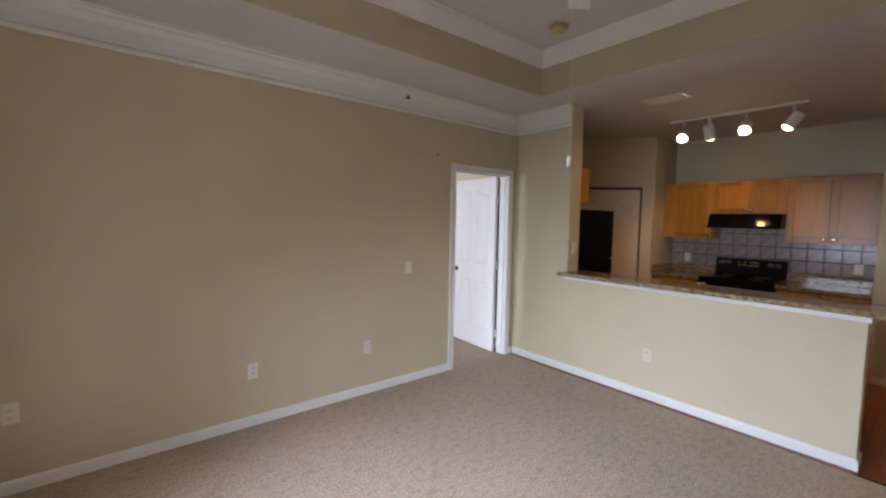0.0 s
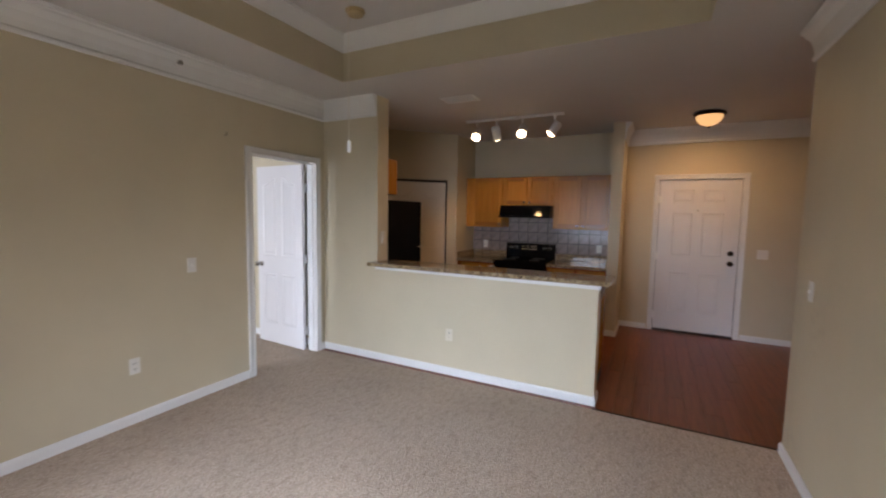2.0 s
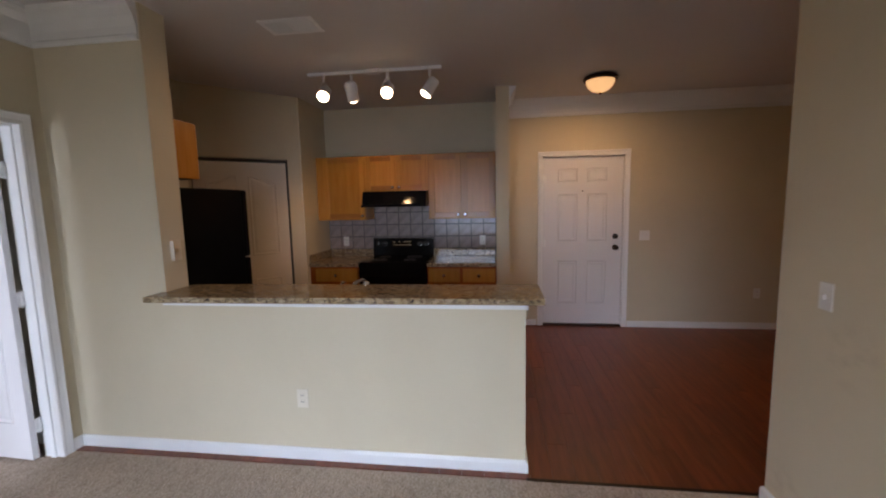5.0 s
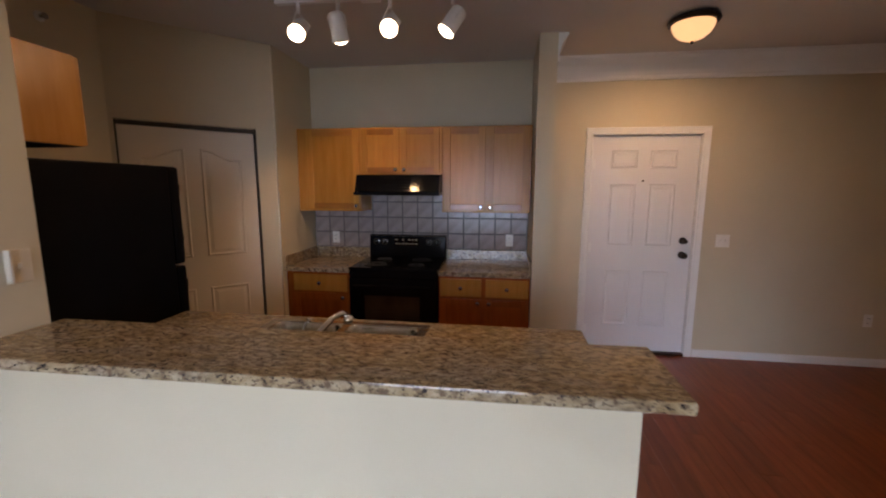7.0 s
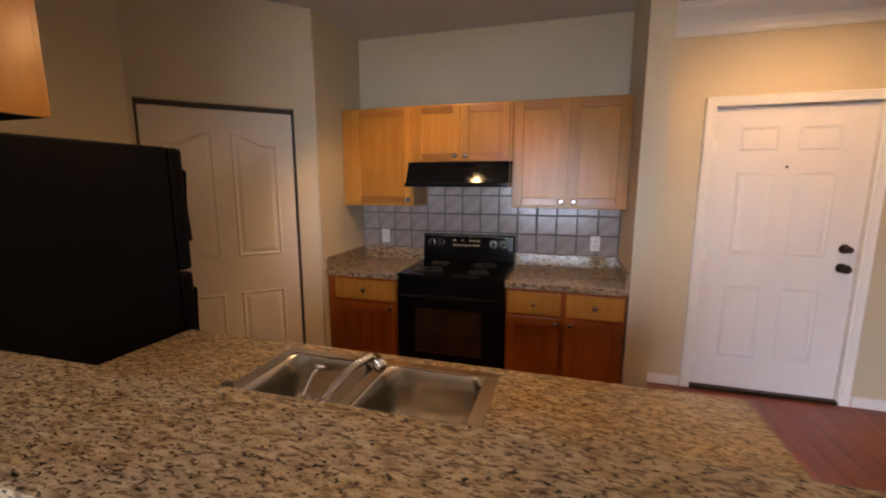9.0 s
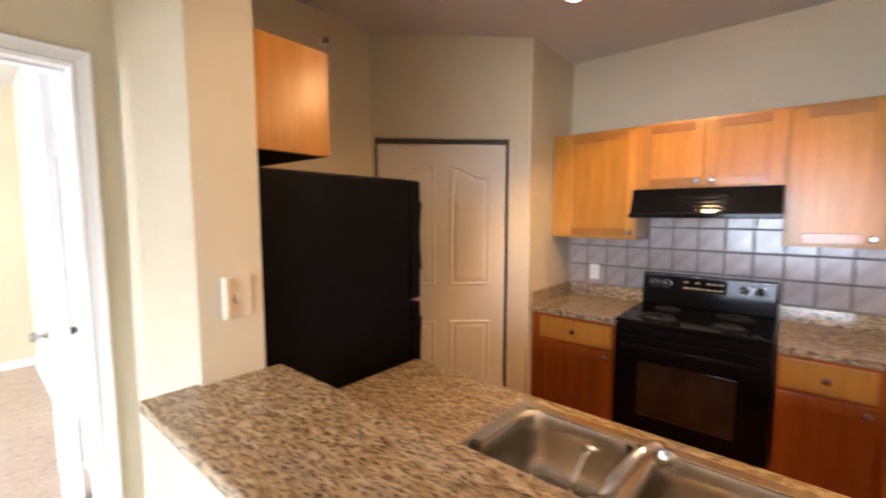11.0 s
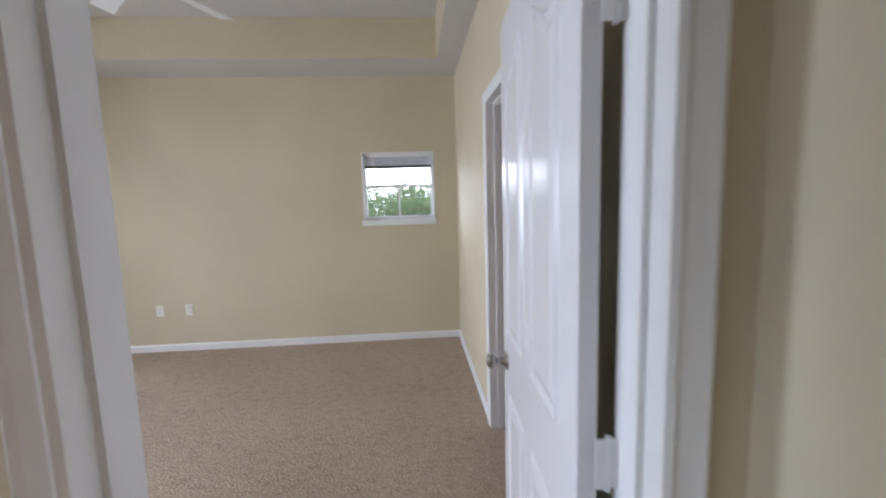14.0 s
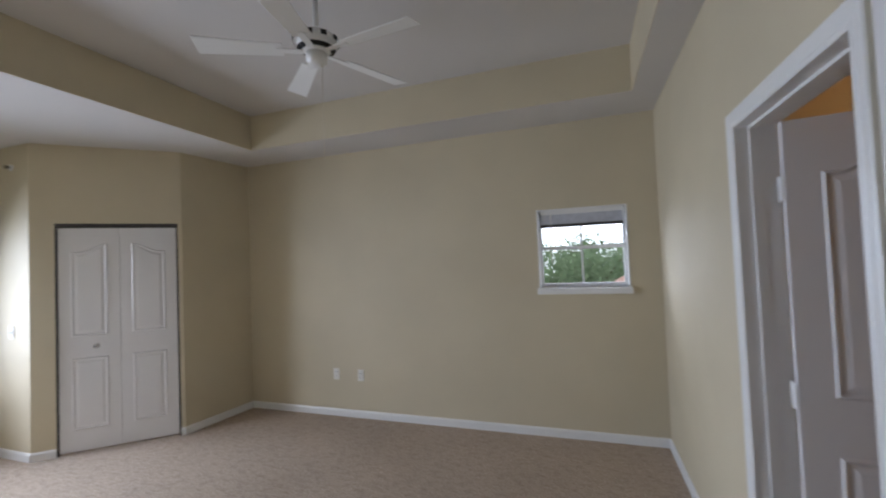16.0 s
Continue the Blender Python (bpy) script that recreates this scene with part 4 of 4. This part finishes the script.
part("backing", boxes((-0.085, -0.155, -0.002, 0.085, 0.155, -0.0004)), DARK, vent)
for i in range(8):
    part("slat", boxes((-0.082 + i * 0.021, -0.153, -0.010, -0.075 + i * 0.021, 0.153, -0.003)), TRIM, vent)

sm = thing("smoke_detector", pose(3.12, 2.31, HIGH), "yellowed round smoke detector", "smoke detector")
part("base", lathe([(0.075, -0.0005), (0.075, -0.012), (0.07, -0.014)], 28), TAN, sm)
part("cover", lathe([(0.068, -0.014), (0.062, -0.034), (0.045, -0.042), (0.01, -0.043)], 28), TAN, sm)


def sprinkler(m):
    s = thing("sprinkler", m, "small white sidewall fire sprinkler", "sprinkler")
    part("escutcheon", lathe([(0.030, 0), (0.028, 0.006), (0.012, 0.010)], 18, pose(0, 0, 0, 90)), TRIM, s)
    part("head", lathe([(0.010, 0.010), (0.010, 0.035), (0.018, 0.038), (0.018, 0.042)], 14, pose(0, 0, 0, 90)), NICKEL, s)


sprinkler(pose(2.372, NORTH - 0.055, 2.60))
sprinkler(pose(4.965, 3.60, 2.53))
sprinkler(pose(-1.42, 5.65, 2.54))
solid("wall_hook", tube([(0, 0, 0), (0, -0.02, 0), (0, -0.026, 0.008), (0, -0.026, 0.018)], 0.004, 8), BRONZE, "small dark hook screwed into the wall", "hook", pose(2.771, NORTH, 2.157))


def fan(m, label, spin):
    f = thing("ceiling_fan", m, label, "ceiling fan")
    part("canopy", lathe([(0.065, -0.0005), (0.065, -0.02), (0.03, -0.055), (0.014, -0.06)], 24), TRIM, f)
    part("downrod", tube([(0, 0, -0.055), (0, 0, -0.26)], 0.013, 12), TRIM, f)
    part("motor", lathe([(0.03, -0.2450), (0.08, -0.2600), (0.115, -0.2850), (0.12, -0.3150), (0.10, -0.3400), (0.075, -0.3520), (0.06, -0.3650)], 32), TRIM, f)
    part("vent_ring", lathe([(0.101, -0.3405), (0.085, -0.3490), (0.07, -0.3545)], 32), DARK, f, "dark vented ring under the motor")
    for k in range(10):
        slot = block(0.112, -0.016, -0.314, 0.1225, 0.016, -0.288, 0.002)
        slot.transform(pose(0, 0, 0, 0, 0, 36 * k))
        part("vent_slot", slot, DARK, f, "dark slot in the motor housing")
    part("switch_cup", lathe([(0.058, -0.3650), (0.056, -0.4050), (0.04, -0.4250), (0.01, -0.4300)], 24), TRIM, f)
    for i in range(5):
        a = pose(0, 0, 0, 0, 0, spin + 72 * i)
        bm = bmesh.new()
        box(bm, 0.17, -0.052, -0.003, 0.60, 0.052, 0.003, 0.002)
        for v in bm.verts:
            v.co.y *= 0.85 + 0.35 * (v.co.x - 0.17) / 0.43
        bm.transform(a @ Matrix.Translation((0, 0, -0.3520)) @ pose(0, 0, 0, 12))
        blade = part("blade", bm, TRIM, f)
        arm = block(0.07, -0.018, -0.006, 0.20, 0.018, -0.001, 0.002)
        arm.transform(a @ Matrix.Translation((0, 0, -0.3540)) @ pose(0, 0, 0, 6))
        part("blade_arm", arm, TRIM, blade)
    return f


f = fan(pose(2.02, 5.33, BEDHIGH), "white five-blade ceiling fan with a pull chain", -6)
ch = part("pull_chain", tube([(0.03, 0, -0.41), (0.03, 0, -0.95)], 0.0013, 6), ALMOND, f, "thin white pull chain")
f = fan(pose(1.87, 1.34, HIGH), "white ceiling fan with a long pull cord", 30)
ch = part("pull_chain", tube([(0.0, -0.02, -0.41), (0.0, -0.02, -1.25)], 0.0011, 6), ALMOND, f, "thin white pull cord")
part("fob", lathe([(0.004, -1.25), (0.008, -1.258), (0.008, -1.295), (0.004, -1.30)], 12, Matrix.Translation((0, -0.02, 0))), TRIM, ch, "white cylindrical fob")


def plate(kind, m, mat=PLASTIC, label="", wide=0.070, tall=0.115):
    """A wall plate; local -y is the front."""
    ob = thing("light_switch" if kind != "outlet" else "wall_outlet", m, label or ("white duplex wall outlet" if kind == "outlet" else "white toggle light switch"), "switch" if kind != "outlet" else "outlet")
    part("cover_plate", block(-wide / 2, -0.006, -tall / 2, wide / 2, 0.0, tall / 2, 0.002), mat, ob)
    if kind == "outlet":
        for z in (-0.020, 0.020):
            r = part("receptacle", block(-0.016, -0.0085, z - 0.014, 0.016, -0.0055, z + 0.014, 0.002), mat, ob)
            part("slot", boxes((-0.008, -0.0092, z - 0.004, -0.005, -0.0086, z + 0.006), (0.005, -0.0092, z - 0.004, 0.008, -0.0086, z + 0.006)), DARK, r)
    else:
        for x in ((0.0,) if kind == "switch" else (-0.022, 0.022)):
            part("toggle", block(x - 0.005, -0.018, -0.012, x + 0.005, -0.005, 0.010, 0.002), mat, ob)
    return ob


plate("switch", pose(2.457, NORTH, 1.095))
plate("outlet", pose(1.091, NORTH, 0.410))
plate("outlet", pose(2.028, NORTH, 0.414))
plate("outlet", pose(-0.142, NORTH, 0.447))
plate("outlet", pose(BAR, 1.85, 0.387, 0, 0, -90), CREAM, "cream painted duplex wall outlet")
plate("switch", pose(3.545, SOUTH, 1.124, 0, 0, 180))
plate("double", pose(EAST, -1.023, 1.10, 0, 0, -90), PLASTIC, "white double toggle light switch", 0.115)
plate("outlet", pose(EAST, -2.264, 0.419, 0, 0, -90))
plate("outlet", pose(0.826, 7.19, 0.43))
plate("outlet", pose(1.115, 7.19, 0.43))
plate("switch", pose(-1.43, 5.65, 1.09))
plate("outlet", pose(6.732, 2.595, 1.065, 0, 0, -90))
plate("outlet", pose(6.732, 0.86, 1.065, 0, 0, -90))
sw = plate("switch", pose(4.035, 2.69, 1.275), ALMOND, "almond switch box standing proud of the wall", 0.085, 0.125)
part("box", block(-0.040, -0.022, -0.060, -0.030, 0.0, 0.060, 0.002), ALMOND, sw)

# ---- outside the bedroom window ----
setting("ground", boxes((-300, -300, -6.4, 300, 300, -6.2)), GRASS, "grass lawn reaching the horizon")


backdrop = setting("backdrop", boxes((-260, 150, -10, 260, 151, 160)), glowing("overcast_sky", (0.90, 0.95, 1.0), 9.0), "pale overcast sky beyond the trees")


def tree(x, y, height, spread):
    rng = random.Random(int(x * 7 + y * 13))
    t = thing("tree", pose(x, y, -6.2), "leafy green broadleaf tree on the lawn", "tree", "trees outside the window")
    part("trunk", tube([(0, 0, 0), (0.1, 0.05, height * 0.3), (0.0, 0.1, height * 0.55), (0.2, 0.0, height * 0.8)], [0.22, 0.17, 0.12, 0.04], 8), BARK, t)
    limbs = bmesh.new()
    tips = []
    for i in range(9):
        a, r = rng.uniform(0, 6.28), spread * rng.uniform(0.45, 0.85)
        z0 = height * rng.uniform(0.35, 0.6)
        tip = Vector((r * math.cos(a), r * math.sin(a), z0 + height * rng.uniform(0.1, 0.35)))
        tips.append(tip)
        tube([(0.05, 0.05, z0), tip * 0.5 + Vector((0, 0, z0 * 0.5)), tip], [0.08, 0.05, 0.02], 6, limbs)
    part("limb", limbs, BARK, t)
    tips.append(Vector((0, 0, height * 0.85)))
    verts, faces = [], []
    for i in range(2600):
        c = rng.choice(tips)
        p = c + Vector((rng.gauss(0, 1), rng.gauss(0, 1), rng.gauss(0, 0.7))) * spread * 0.26
        u = Vector((rng.gauss(0, 1), rng.gauss(0, 1), rng.gauss(0, 1))).normalized() * rng.uniform(0.10, 0.24)
        v = u.orthogonal().normalized() * rng.uniform(0.06, 0.14)
        k = len(verts)
        verts += [p - u, p + v, p + u, p - v]
        faces.append((k, k + 1, k + 2, k + 3))
    data = bpy.data.meshes.new("crown")
    data.from_pydata(verts, [], faces)
    data.materials.append(LEAF)
    crown = new("crown", data)
    crown.parent = t


for x, y, h, s in ((-4, 34, 8.0, 3.4), (-1.0, 31, 8.3, 3.2), (1.6, 35, 8.6, 3.4), (3.6, 33, 8.2, 3.2), (6.2, 36, 8.8, 3.4), (9.5, 34, 8.2, 3.4), (0.3, 40, 9.2, 3.8), (4.6, 42, 9.6, 3.8), (8.5, 43, 9.4, 3.8), (-4.0, 43, 9.2, 3.8), (1.7, 24, 6.6, 1.3)):
    tree(x, y, h, s)
house = thing("house", pose(4.3, 26, -6.2), "low stucco house with a pinkish tiled roof", "house")
part("wall", block(0, 0, 0, 3, 3, 5.6), STUCCO, house)
part("roof", tube([(1.5, 1.5, 5.6), (1.5, 1.5, 6.7)], [2.3, 0.3], 4), ROOF, house)

# ---- tiles and planks ----
wall_e = bpy.data.objects["wall_east"]
part("grout_bed", boxes((6.7455, 0.692, 0.966, 6.7495, 2.818, 1.344), (6.7455, 1.47, 1.344, 6.7495, 2.216, 1.66)), GROUT, wall_e)
PITCH = 0.1515
made = {}


def tile_mesh(w, h):
    key = (round(w, 3), round(h, 3))
    if key not in made:
        bm = block(-0.004, -w / 2, -h / 2, 0.004, w / 2, h / 2)
        for v in bm.verts:
            if v.co.x < 0:
                v.co.y *= 1 - 0.006 / w
                v.co.z *= 1 - 0.006 / h
        made[key] = mesh("tile", bm, TILE)
    return made[key]


rng = random.Random(4)
y = 2.816
while y > 0.70:
    w = min(PITCH, y - 0.693)
    for r in range(5):
        z0 = 0.968 + r * PITCH
        top = 1.66 if 1.47 < y - w / 2 < 2.216 else 1.344
        h = min(PITCH, top - z0)
        if w > 0.03 and h > 0.03:
            t = new("tile", tile_mesh(w - 0.0085, h - 0.0085))
            t.parent = wall_e
            t.matrix_basis = pose(6.7425 + rng.uniform(-0.0008, 0.0008), y - w / 2, z0 + h / 2, rng.uniform(-0.3, 0.3), rng.uniform(-0.4, 0.4), rng.uniform(-0.5, 0.5))
    y -= PITCH

floor = tagged(new("floor", mesh("floor", boxes((3.87, -3.2, -0.03, EAST, 3.6, -0.0135)), PLANK)), "cherry laminate plank floor of kitchen and entry", kind="structure")
PW, PL = 0.128, 1.21
plank_made = {}
row = 0
y = -3.2
while y < 3.59:
    w = min(PW, 3.6 - y)
    x = 3.87 - (0.0, 0.47, 0.86, 0.24, 0.65)[row % 5]
    while x < EAST:
        a, b = max(x, 3.87), min(x + PL, EAST)
        if b - a > 0.03:
            key = (round(b - a, 3), round(w, 3))
            if key not in plank_made:
                bm = block(-(b - a) / 2, -w / 2, -0.012, (b - a) / 2, w / 2, 0.0)
                for v in bm.verts:
                    if v.co.z > -0.006:
                        v.co.x *= 1 - 0.0016 / (b - a)
                        v.co.y *= 1 - 0.0016 / w
                plank_made[key] = mesh("plank", bm, PLANK)
            pl = new("plank", plank_made[key])
            pl.parent = floor
            pl.matrix_basis = pose((a + b) / 2, y + w / 2, -0.0005)
        x += PL
    y += PW
    row += 1
setting("carpet_strip", boxes((3.855, SOUTH, 0.0, 3.875, 0.534, 0.004)), BRONZE, "thin strip between carpet and planks")
